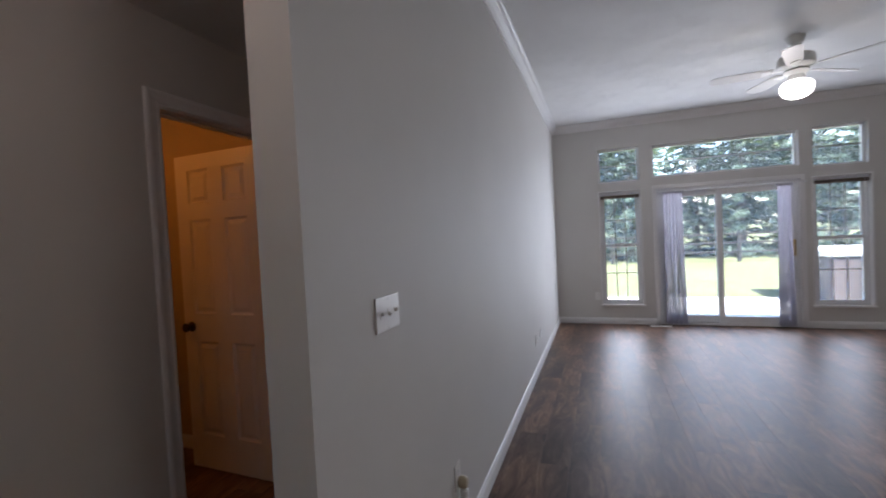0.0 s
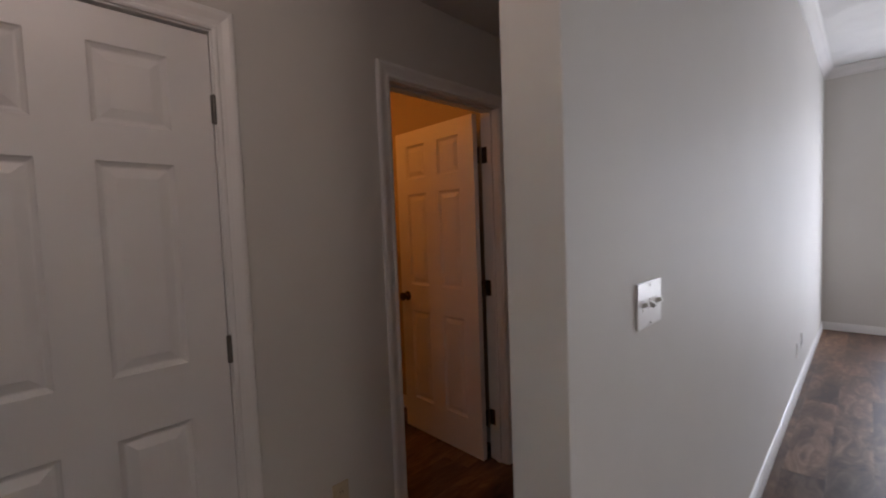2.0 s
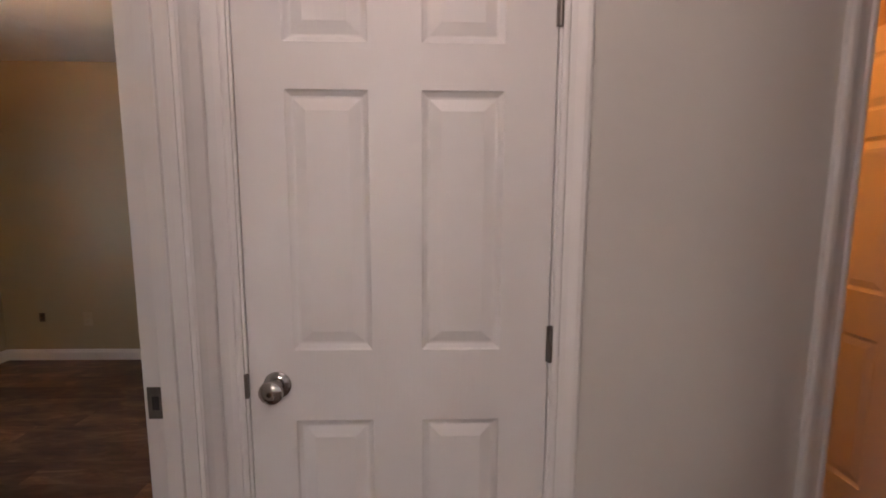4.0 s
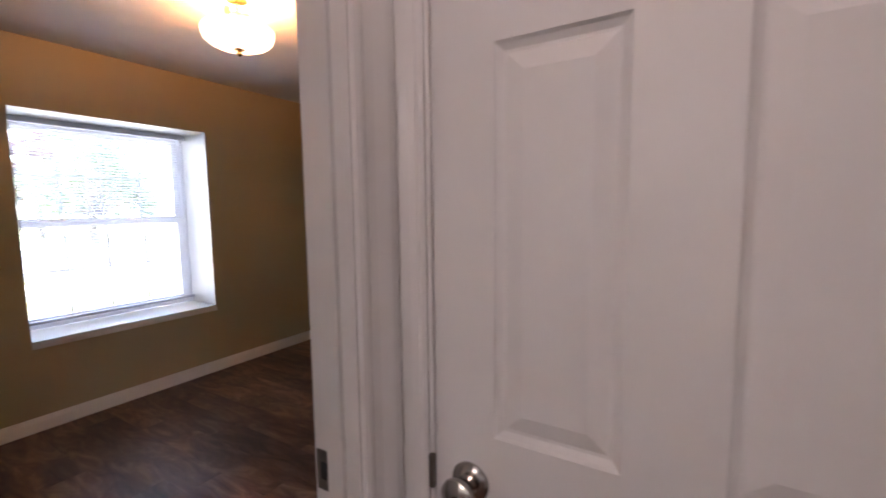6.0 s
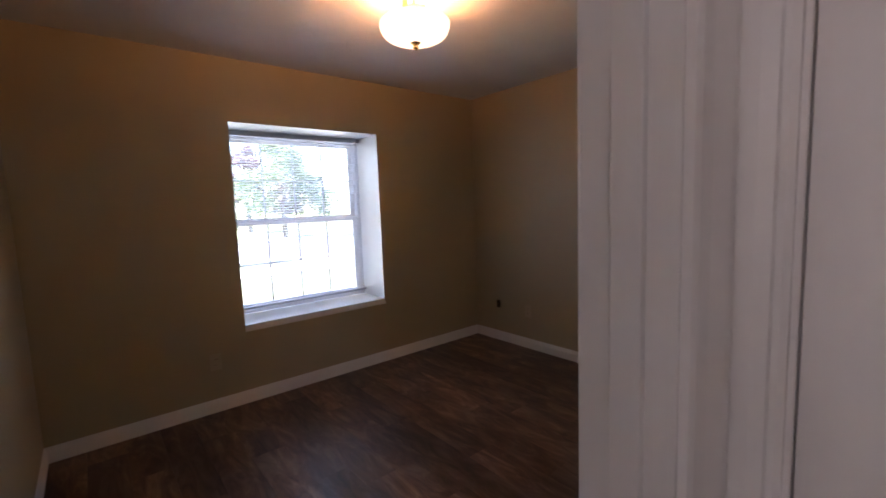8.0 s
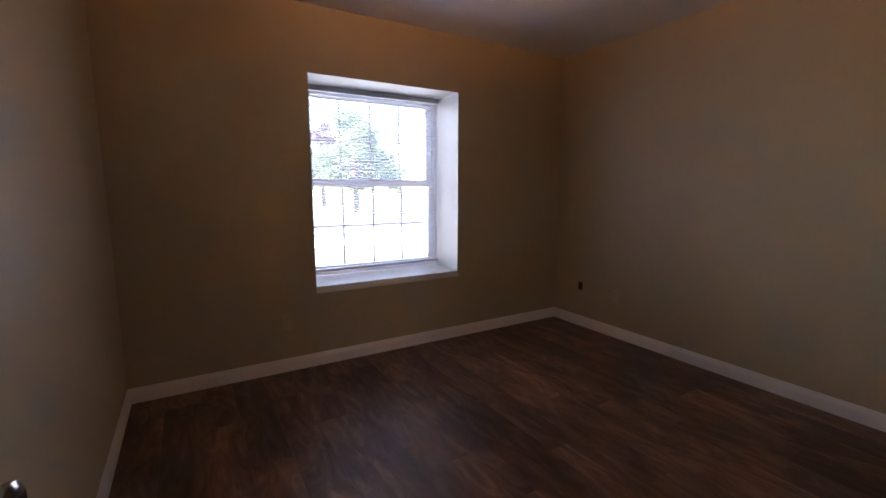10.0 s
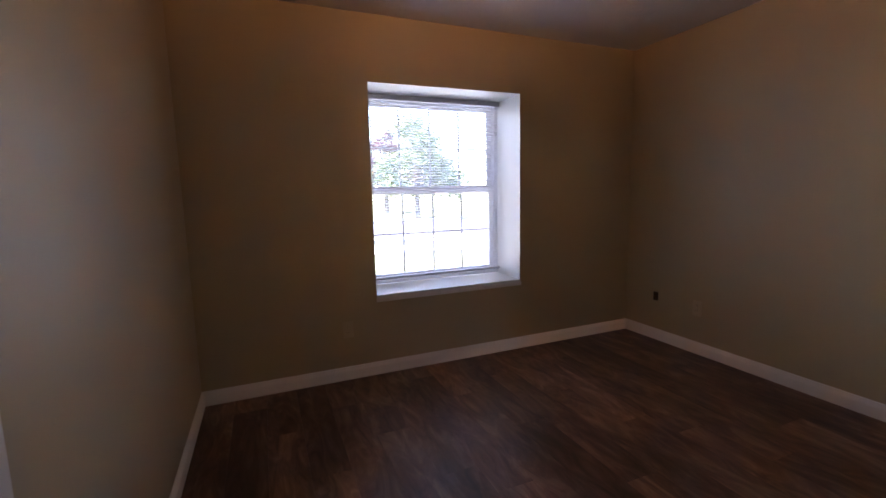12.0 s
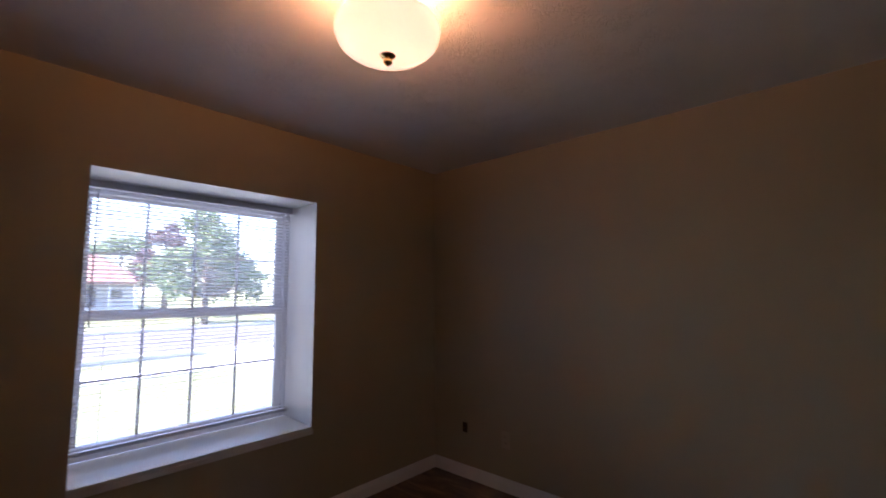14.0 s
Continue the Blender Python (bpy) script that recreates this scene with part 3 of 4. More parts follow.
bed_frame = door_frame("y", BED_N, HALL_FACE, -1.516, -0.813, 2.043, "white painted moulded frame of the bedroom doorway", BED_N + 0.037, True, 1.32)
strike = part("strike_plate", box((-1.5175, BED_N + 0.002, 0.915), (-1.514, BED_N + 0.034, 0.985), 0.001), M_HINGE, bed_frame, "nickel strike plate")
part("latch_hole", box((-1.5145, BED_N + 0.012, 0.935), (-1.5132, BED_N + 0.026, 0.965)), M_SLOT, strike)

# ---- doors ----
PANEL_ROWS = [(0.235, 0.843), (1.020, 1.621), (1.722, 1.938)]


def panel_mesh(a, b, lo, hi, t):
    """A moulded raised panel, both faces."""
    bm = bmesh.new()
    rings = [(0.0, 0.0), (0.004, 0.0045), (0.013, 0.0095), (0.018, 0.010), (0.045, 0.002), (0.049, 0.002)]
    sides = []
    for sign, face in ((-1, 0.0), (1, -t)):
        loops = []
        for inset, deep in rings:
            y = face + sign * deep
            loops.append([bm.verts.new(p) for p in ((a + inset, y, lo + inset), (b - inset, y, lo + inset), (b - inset, y, hi - inset), (a + inset, y, hi - inset))])
        for p, q in zip(loops, loops[1:]):
            for i in range(4):
                bm.faces.new((p[i], p[(i + 1) % 4], q[(i + 1) % 4], q[i]))
        bm.faces.new(loops[-1])
        sides.append(loops[0])
    for i in range(4):
        bm.faces.new((sides[0][i], sides[0][(i + 1) % 4], sides[1][(i + 1) % 4], sides[1][i]))
    return bm


def leaf_mesh(w, h, t, cols, rows):
    """Stiles and rails as one body with holes for the panels."""
    bm = bmesh.new()
    xs = sorted({0.0, w, *[c for p in cols for c in p]})
    zs = sorted({0.012, h, *[r for p in rows for r in p]})

    def solid(i, j):
        if not (0 <= i < len(xs) - 1 and 0 <= j < len(zs) - 1):
            return False
        x, z = (xs[i] + xs[i + 1]) / 2, (zs[j] + zs[j + 1]) / 2
        return not any(a < x < b and lo < z < hi for a, b in cols for lo, hi in rows)

    cache = {}

    def v(x, y, z):
        if (x, y, z) not in cache:
            cache[(x, y, z)] = bm.verts.new((x, y, z))
        return cache[(x, y, z)]

    for i in range(len(xs) - 1):
        for j in range(len(zs) - 1):
            if not solid(i, j):
                continue
            for y in (0.0, -t):
                bm.faces.new((v(xs[i], y, zs[j]), v(xs[i + 1], y, zs[j]), v(xs[i + 1], y, zs[j + 1]), v(xs[i], y, zs[j + 1])))
            for di, dj, p, q in ((-1, 0, (i, j), (i, j + 1)), (1, 0, (i + 1, j), (i + 1, j + 1)), (0, -1, (i, j), (i + 1, j)), (0, 1, (i, j + 1), (i + 1, j + 1))):
                if not solid(i + di, j + dj) and (i + di in (-1, len(xs) - 1) or j + dj in (-1, len(zs) - 1)):
                    bm.faces.new((v(xs[p[0]], 0.0, zs[p[1]]), v(xs[q[0]], 0.0, zs[q[1]]), v(xs[q[0]], -t, zs[q[1]]), v(xs[p[0]], -t, zs[p[1]])))
    return bm


KNOB = [(0.0, 0.0), (0.033, 0.0), (0.033, 0.003), (0.029, 0.007), (0.016, 0.010), (0.012, 0.015), (0.012, 0.023), (0.017, 0.029), (0.0255, 0.035), (0.0285, 0.042), (0.0275, 0.048), (0.021, 0.052), (0.012, 0.0545), (0.0, 0.055)]


def add_hinge(parent, x, y, z, mat, flip=1, wide=0.009):
    bm = bmesh.new()
    add_lathe(bm, [(0.0, -0.046), (0.004, -0.046), (0.0065, -0.043), (0.0065, 0.043), (0.004, 0.046), (0.0, 0.046)], "z", (x, y, z), 12)
    h = part("hinge", bm, mat, parent, "", True)
    part("hinge_leaf", box((x, y - 0.004 * flip, z - 0.044), (x + wide, y - 0.0018 * flip, z + 0.044), 0.0005), mat, h)
    return h


def six_panel_door(name, m, w, label, knob_mat, hinge_mat, both_knobs=True, hinges_at=0.006, kz=0.935, hinge_z=(1.803, 1.034, 0.26)):
    """Hinged at x = 0, front face y = 0, back face y = -0.035."""
    t = 0.035
    d = thing(name, m, label, "door", "six-panel doors", "structure")
    st, lock, mid = 0.116, 0.107, 0.119
    pw = (w - st - lock - mid) / 2
    cols = [(st, st + pw), (st + pw + mid, w - lock)]
    part("leaf", leaf_mesh(w, 2.033, t, cols, PANEL_ROWS), M_DOOR, d)
    for a, b in cols:
        for lo, hi in PANEL_ROWS:
            part("panel", panel_mesh(a, b, lo, hi, t), M_DOOR, d)
    kx = w - 0.066
    k = part("knob", lathe(KNOB, "y", (kx, 0.0005, kz)), knob_mat, d, "round metal door knob", True)
    part("lock_button", lathe([(0, 0), (0.006, 0), (0.006, 0.002), (0, 0.003)], "y", (kx, 0.055, kz), 12), M_BRONZE, k)
    if both_knobs:
        back = [(r, -h) for r, h in KNOB]
        part("knob", lathe(back, "y", (kx, -t - 0.0005, kz)), knob_mat, d, "round metal door knob", True)
    part("latch_plate", box((w - 0.0005, -0.030, 0.905), (w + 0.0012, -0.006, 0.963), 0.0005), hinge_mat, d, "metal latch plate")
    for z in hinge_z:
        add_hinge(d, -0.004, hinges_at, z, hinge_mat)
    return d


closet = six_panel_door("door_1", pose(HALL_X - 0.004, 0.781, 0, 0, 0, -90), 0.716, "closed white six-panel closet door with a nickel knob", M_NICKEL, M_HINGE, False)
part("strike_lip", box((0.7155, 0.0015, 0.905), (0.7275, 0.013, 0.965), 0.003), M_HINGE, closet, "dark metal strike lip beside the knob")
bath = six_panel_door("door_2", pose(-1.748, 2.178, 0, 0, 0, 178), 0.715, "open white six-panel door glowing in orange lamplight", M_BRONZE, M_BRONZE, True, hinges_at=-0.0395)
bed = six_panel_door("door_3", pose(-0.822, BED_N - 0.006, 0, 0, 0, -97.6), 0.694, "open white six-panel bedroom door against the tan wall", M_NICKEL, M_HINGE, True, kz=0.92)


def bifold(m):
    w, t = 0.302, 0.028
    d = thing("bifold_door", m, "white moulded bifold closet door, folded shut", "closet door", "bifold leaves")
    cols = [(0.058, w - 0.058)]
    rows = [(0.20, 0.83), (0.96, 1.58), (1.69, 1.90)]
    part("leaf", leaf_mesh(w, 2.005, t, cols, rows), M_DOOR, d)
    for lo, hi in rows:
        part("panel", panel_mesh(*cols[0], lo, hi, t), M_DOOR, d)
    return d


first = bifold(pose(HALL_X - 0.032, 2.82, 0, 0, 0, -90))
for i in range(1, 4):
    c = copy_thing(first, pose(HALL_X - 0.032, 2.82 + 0.306 * i, 0, 0, 0, -90))
    if i in (1, 2):
        part("knob", lathe([(0, 0), (0.007, 0), (0.007, 0.012), (0.014, 0.018), (0.015, 0.024), (0.01, 0.029), (0, 0.03)], "y", (0.26 if i == 1 else 0.04, 0.0, 0.90), 16), M_BRASS, c, "small brass pull", True)
track = tagged(finish("bifold_track", box((HALL_X - 0.075, 2.517, 2.012), (HALL_X - 0.03, 3.738, 2.043), 0.002), M_HINGE), "dark metal track over the bifold doors", "door track")

# ---- windows ----


def bars(parent, name, y, depth, pieces, mat=None):
    for a, b, lo, hi in pieces:
        part(name, box((a, y - depth / 2, lo), (b, y + depth / 2, hi), min(0.003, depth / 5)), mat or M_VINYL, parent)


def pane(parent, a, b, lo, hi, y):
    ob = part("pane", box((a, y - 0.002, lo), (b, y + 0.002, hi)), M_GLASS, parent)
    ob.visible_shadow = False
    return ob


def sash(parent, name, y, depth, a, b, lo, hi, stile, cols, rows, g=0.007, bar=None):
    """Four frame members, a pane and thin grille bars."""
    s = part(name, box((a, y - depth / 2, lo), (a + stile, y + depth / 2, hi), 0.003), M_VINYL, parent)
    bars(s, "rail", y, depth, [(b - stile, b, lo, hi), (a + stile, b - stile, lo, lo + stile), (a + stile, b - stile, hi - stile, hi)])
    pane(s, a + stile - 0.004, b - stile + 0.004, lo + stile - 0.004, hi - stile + 0.004, y)
    ia, ib, il, ih = a + stile, b - stile, lo + stile, hi - stile
    for i in range(1, cols):
        x = ia + (ib - ia) * i / cols
        bars(s, "grille_bar", y, 0.008, [(x - g, x + g, il, ih)], bar)
    for j in range(1, rows):
        z = il + (ih - il) * j / rows
        bars(s, "grille_bar", y + 0.0005, 0.009, [(ia, ib, z - g, z + g)], bar)
    return s


def hung_window(name, a, b, lo, hi, y, label, cols, rows, meet=0.5, g=0.006, stile=0.034, bar=None):
    """A double-hung window between a and b."""
    w = thing(name, pose(0, 0, 0), label, "window", "", "structure")
    bars(w, "window_frame", y, 0.085, [(a, a + 0.028, lo, hi), (b - 0.028, b, lo, hi), (a + 0.028, b - 0.028, lo, lo + 0.028), (a + 0.028, b - 0.028, hi - 0.028, hi)])
    mid = lo + (hi - lo) * meet
    inward = 1 if y < 0 else -1
    sash(w, "upper_sash", y - inward * 0.018, 0.032, a + 0.028, b - 0.028, mid - 0.018, hi - 0.028, stile, cols, rows, g, bar)
    sash(w, "lower_sash", y + inward * 0.018, 0.032, a + 0.028, b - 0.028, lo + 0.028, mid + 0.018, stile, cols, rows, g, bar)
    part("sash_lock", box(((a + b) / 2 - 0.03, y + inward * 0.03, mid + 0.018), ((a + b) / 2 + 0.03, y + inward * 0.012, mid + 0.03), 0.003), M_VINYL, w)
    return w


def fixed_window(name, a, b, lo, hi, y, label, cols, rows):
    w = thing(name, pose(0, 0, 0), label, "window", "", "structure")
    sash(w, "window_frame", y, 0.07, a, b, lo, hi, 0.026, cols, rows)
    return w


GY = BACK_Y + 0.10
fixed_window("window_1", 0.120, 0.680, 2.11, 2.607, GY, "small white upper window facing the trees", 1, 2)
hung_window("window_2", 0.128, 0.680, 0.29, 1.965, GY, "tall white double-hung window beside the patio door", 3, 2, 0.53)
fixed_window("window_3", 0.852, 2.575, 2.135, 2.592, GY, "wide white transom window over the patio door", 1, 2)
fixed_window("window_4", 2.722, 3.283, 2.10, 2.612, GY, "small white upper window facing the trees", 1, 2)
hung_window("window_5", 2.725, 3.305, 0.295, 1.955, GY, "tall white double-hung window beside the patio door", 3, 2, 0.53)
WY = BED_S - 0.40
hung_window("window_6", -3.092, -1.915, 0.575, 2.015, WY, "white double-hung bedroom window with grilles", 4, 2, 0.505, g=0.007, stile=0.046, bar=M_BACKLIT_WHITE)


def window_trim(a, b, lo, hi):
    t = thing("window_trim", pose(0, 0, 0), "narrow white painted window trim with a sill", "window trim", "window trims", "structure")
    y = BACK_Y
    part("sill", box((a - 0.03, y - 0.03, lo - 0.022), (b + 0.03, y + 0.06, lo + 0.002), 0.004), M_TRIM, t)
    part("side_trim", box((a - 0.022, y - 0.008, lo), (a, y + 0.002, hi), 0.002), M_TRIM, t)
    part("side_trim", box((b, y - 0.008, lo), (b + 0.022, y + 0.002, hi), 0.002), M_TRIM, t)
    part("head_trim", box((a - 0.022, y - 0.008, hi), (b + 0.022, y + 0.002, hi + 0.022), 0.002), M_TRIM, t)
    return t


window_trim(0.128, 0.680, 0.29, 1.965)
window_trim(2.725, 3.305, 0.295, 1.955)


def patio_door():
    d = thing("door_4", pose(0, 0, 0), "white sliding glass patio door with a brass pull", "patio door", "", "structure")
    a, b, h = 0.895, 2.580, 1.96
    bars(d, "frame", GY - 0.02, 0.11, [(a, a + 0.045, 0.0, h), (b - 0.045, b, 0.0, h), (a + 0.045, b - 0.045, h - 0.05, h), (a + 0.045, b - 0.045, 0.0, 0.035)])
    mid = (a + b) / 2 - 0.06
    for name, y, p, q in (("fixed_panel", GY + 0.012, a + 0.045, mid + 0.035), ("sliding_panel", GY - 0.04, mid - 0.035, b - 0.045)):
        s = part(name, box((p, y - 0.018, 0.036), (p + 0.07, y + 0.018, h - 0.052), 0.003), M_VINYL, d)
        bars(s, "rail", y, 0.036, [(q - 0.07, q, 0.036, h - 0.052), (p + 0.07, q - 0.07, 0.036, 0.125), (p + 0.07, q - 0.07, h - 0.125, h - 0.052)])
        pane(s, p + 0.066, q - 0.066, 0.12, h - 0.12, y)
    bm = box((b - 0.074, GY - 0.088, 0.96), (b - 0.050, GY - 0.072, 1.16), 0.005)
    add_box(bm, (b - 0.074, GY - 0.076, 0.95), (b - 0.050, GY - 0.056, 0.985))
    add_box(bm, (b - 0.074, GY - 0.076, 1.135), (b - 0.050, GY - 0.056, 1.17))
    part("pull_handle", bm, M_BRASS, d, "brass pull handle")
    t = thing("trim_patio_door", pose(0, 0, 0), "white casing round the patio door", "door trim", "", "structure")
    bars(t, "side_trim", BACK_Y - 0.006, 0.016, [(a - 0.055, a, 0.002, h), (b, b + 0.055, 0.002, h)], M_TRIM)
    bars(t, "head_trim", BACK_Y - 0.006, 0.017, [(a - 0.055, b + 0.055, h, h + 0.055)], M_TRIM)
    return d


patio_door()


def raised_blind(a, b):
    t = thing("window_blind", pose((a + b) / 2, BACK_Y + 0.03, 1.95), "brown wood blind pulled up at the window head", "blind", "raised blinds")
    w = (b - a) / 2 - 0.012
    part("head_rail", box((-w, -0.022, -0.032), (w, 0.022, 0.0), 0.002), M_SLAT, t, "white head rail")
    for i in range(6):
        z = -0.037 - 0.0048 * i
        part("slat", box((-w, -0.024, z - 0.003), (w, 0.024, z), 0.0), M_BLINDWOOD, t)
    part("bottom_rail", box((-w, -0.022, -0.080), (w, 0.022, -0.066), 0.002), M_BLINDWOOD, t)
    part("cord", lathe([(0, -0.55), (0.0015, -0.55), (0.0015, -0.03), (0, -0.03)], "z", (w - 0.05, -0.024, 0), 6), M_SLAT, t)
    return t


raised_blind(0.128, 0.680)
raised_blind(2.725, 3.305)


def sheer(a, b, y, z0, z1, folds, seed):
    """A gathered sheer, its folds deepening downwards."""
    rng = random.Random(seed)
    t = thing("curtain", pose((a + b) / 2, y, z0), "gathered sheer lilac-grey curtain beside the patio door", "curtain", "sheer curtains")
    bm = bmesh.new()
    n, k = 72, 14
    ph = [rng.uniform(-0.6, 0.6) for _ in range(folds + 2)]
    grid = []
    for j in range(k + 1):
        v = j / k
        row = []
        for i in range(n + 1):
            u = i / n
            w = (b - a) * (0.86 + 0.14 * (1 - v))
            amp = 0.012 + 0.022 * (1 - v)
            x = -w / 2 + w * u + 0.006 * math.sin(9 * u + 3 * v)
            yy = amp * math.sin(2 * math.pi * folds * u + ph[int(u * folds)] * (1 - v)) + 0.006 * math.sin(17 * u + 5 * v)
            row.append(bm.verts.new((x, yy, (z1 - z0) * v + 0.004 * math.sin(23 * u) * (1 - v))))
        grid.append(row)
    for j in range(k):
        for i in range(n):
            bm.faces.new((grid[j][i], grid[j][i + 1], grid[j + 1][i + 1], grid[j + 1][i]))
    part("cloth", bm, M_SHEER, t, "", True)
    part("heading", box((-(b - a) / 2, -0.018, z1 - z0 - 0.02), ((b - a) / 2, 0.018, z1 - z0 + 0.01), 0.004), M_SHEER, t)
    return t


sheer(0.955, 1.235, BACK_Y - 0.045, 0.03, 1.90, 7, 3)
sheer(2.305, 2.485, BACK_Y - 0.045, 0.03, 1.90, 6, 8)
rod = thing("curtain_rod", pose(0, 0, 0), "thin dark curtain rod over the patio door", "curtain rod")
part("rod", lathe([(0, 0.90), (0.008, 0.90), (0.008, 2.64), (0, 2.64)], "x", (0, BACK_Y - 0.045, 1.918), 12), M_VINYL, rod, "", True)
for x in (0.92, 2.62):
    part("bracket", box((x - 0.008, BACK_Y - 0.05, 1.91), (x + 0.008, BACK_Y - 0.012, 1.93), 0.002), M_VINYL, rod)


def mini_blind():
    a, b, y = -3.084, -1.924, WY + 0.085
    t = thing("mini_blind", pose(0, y, 0), "white mini blind lowered with its slats open", "blind")
    part("head_rail", box((a, -0.016, 1.972), (b, 0.016, 2.010), 0.002), M_BACKLIT_WHITE, t)
    part("bottom_rail", box((a, -0.013, 0.618), (b, 0.013, 0.637), 0.003), M_BACKLIT_WHITE, t)
    bm = bmesh.new()
    prof = [(-0.0125, 0.0010), (-0.006, 0.0022), (0.0, 0.0026), (0.006, 0.0022), (0.0125, 0.0010), (0.0125, 0.0006), (0.0, 0.0022), (-0.0125, 0.0006)]
    ends = [[bm.verts.new((x, u, v)) for u, v in prof] for x in (a + 0.004, b - 0.004)]
    for i in range(len(prof)):
        j = (i + 1) % len(prof)
        bm.faces.new((ends[0][i], ends[0][j], ends[1][j], ends[1][i]))
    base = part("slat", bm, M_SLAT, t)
    base.location = (0, 0, 0.655)
    for i in range(1, 62):
        s = new("slat", base.data)
        s.parent = t
        s.matrix_basis = pose(0, 0, 0.655 + 0.0211 * i, 11 + 2 * math.sin(i * 1.7), 0, 0)
    for x in (a + 0.14, (a + b) / 2, b - 0.14):
        for dy in (-0.012, 0.012):
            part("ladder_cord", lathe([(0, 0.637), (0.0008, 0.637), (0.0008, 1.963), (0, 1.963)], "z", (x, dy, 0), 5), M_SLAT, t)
    part("tilt_wand", lathe([(0, 1.25), (0.004, 1.25), (0.004, 1.96), (0, 1.96)], "z", (b - 0.07, 0.02, 0), 8), M_BACKLIT_WHITE, t)
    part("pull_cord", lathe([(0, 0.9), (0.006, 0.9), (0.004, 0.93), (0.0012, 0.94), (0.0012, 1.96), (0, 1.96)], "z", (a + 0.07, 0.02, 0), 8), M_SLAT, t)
    return t


mini_blind()
sill = thing("window_sill", pose(0, 0, 0), "white painted deep window sill board", "window sill", "", "structure")
part("board", box((-3.0915, WY + 0.044, 0.556), (-1.9155, BED_S + 0.012, 0.576), 0.004), M_REVEAL, sill)
part("apron", box((-3.10, BED_S + 0.001, 0.527), (-1.915, BED_S + 0.009, 0.555), 0.002), M_TRIM, sill)

# ---- lamps and fan ----
lamp = thing("ceiling_light", pose(-2.452, -1.628, BED_H - 0.001), "lit alabaster glass bowl ceiling light with brass fittings", "ceiling light")
part("canopy", lathe([(0, 0), (0.05, 0), (0.05, -0.006), (0.03, -0.012), (0.0, -0.013)], "z"), M_BRASS, lamp, "brass canopy", True)
part("fitter", lathe([(0, -0.066), (0.03, -0.068), (0.055, -0.078), (0.058, -0.09), (0.04, -0.098), (0.0, -0.10)], "z"), M_BRASS, lamp, "brass fitter cup over the bowl", True)
part("stem", lathe([(0, -0.02), (0.008, -0.02), (0.008, -0.24), (0, -0.24)], "z", (0, 0, 0), 12), M_BRASS, lamp, "", True)
bowl = [(0.170, -0.143), (0.175, -0.151), (0.174, -0.171), (0.163, -0.198), (0.142, -0.218), (0.11, -0.232), (0.06, -0.241), (0.0, -0.243)]
bm = bmesh.new()
steps, outer, inner = 40, [], []
for r, h in bowl:
    outer.append([bm.verts.new((r * math.cos(2 * math.pi * i / steps), r * math.sin(2 * math.pi * i / steps), h)) for i in range(steps)] if r else [bm.verts.new((0, 0, h))])
    inner.append([bm.verts.new(((r - 0.005) * math.cos(2 * math.pi * i / steps), (r - 0.005) * math.sin(2 * math.pi * i / steps), h + 0.004)) for i in range(steps)] if r else [bm.verts.new((0, 0, h + 0.005))])
for rows_ in (outer, inner):
    for p, q in zip(rows_, rows_[1:]):
        for i in range(steps):
            if len(q) == 1:
                bm.faces.new((p[i], p[(i + 1) % steps], q[0]))
            else:
                bm.faces.new((p[i], p[(i + 1) % steps], q[(i + 1) % steps], q[i]))
for i in range(steps):
    bm.faces.new((outer[0][i], outer[0][(i + 1) % steps], inner[0][(i + 1) % steps], inner[0][i]))
part("glass_bowl", bm, M_BOWL, lamp, "glowing marbled glass bowl", True)
part("finial", lathe([(0, -0.228), (0.024, -0.228), (0.027, -0.233), (0.022, -0.239), (0.012, -0.242), (0.009, -0.246), (0.015, -0.251), (0.0155, -0.258), (0.010, -0.265), (0.004, -0.268), (0, -0.269)], "z", (0, 0, -0.008), 16), M_BRASS, lamp, "small brass finial", True)
for k in range(2):
    part("socket", lathe([(0, -0.05), (0.014, -0.05), (0.014, -0.098), (0, -0.098)], "z", (0.055 * (1 - 2 * k), 0, 0), 12), M_BRASS, lamp)

hall_lamp = thing("ceiling_light", pose(-0.80, 0.42, BED_H), "small flush ceiling light in the hall", "ceiling light")
part("canopy", lathe([(0, 0), (0.075, 0), (0.075, -0.012), (0.05, -0.022), (0, -0.022)], "z"), M_BRASS, hall_lamp, "", True)
part("socket", lathe([(0, -0.02), (0.02, -0.02), (0.022, -0.05), (0, -0.05)], "z", (0, 0, 0), 14), M_BRASS, hall_lamp, "", True)


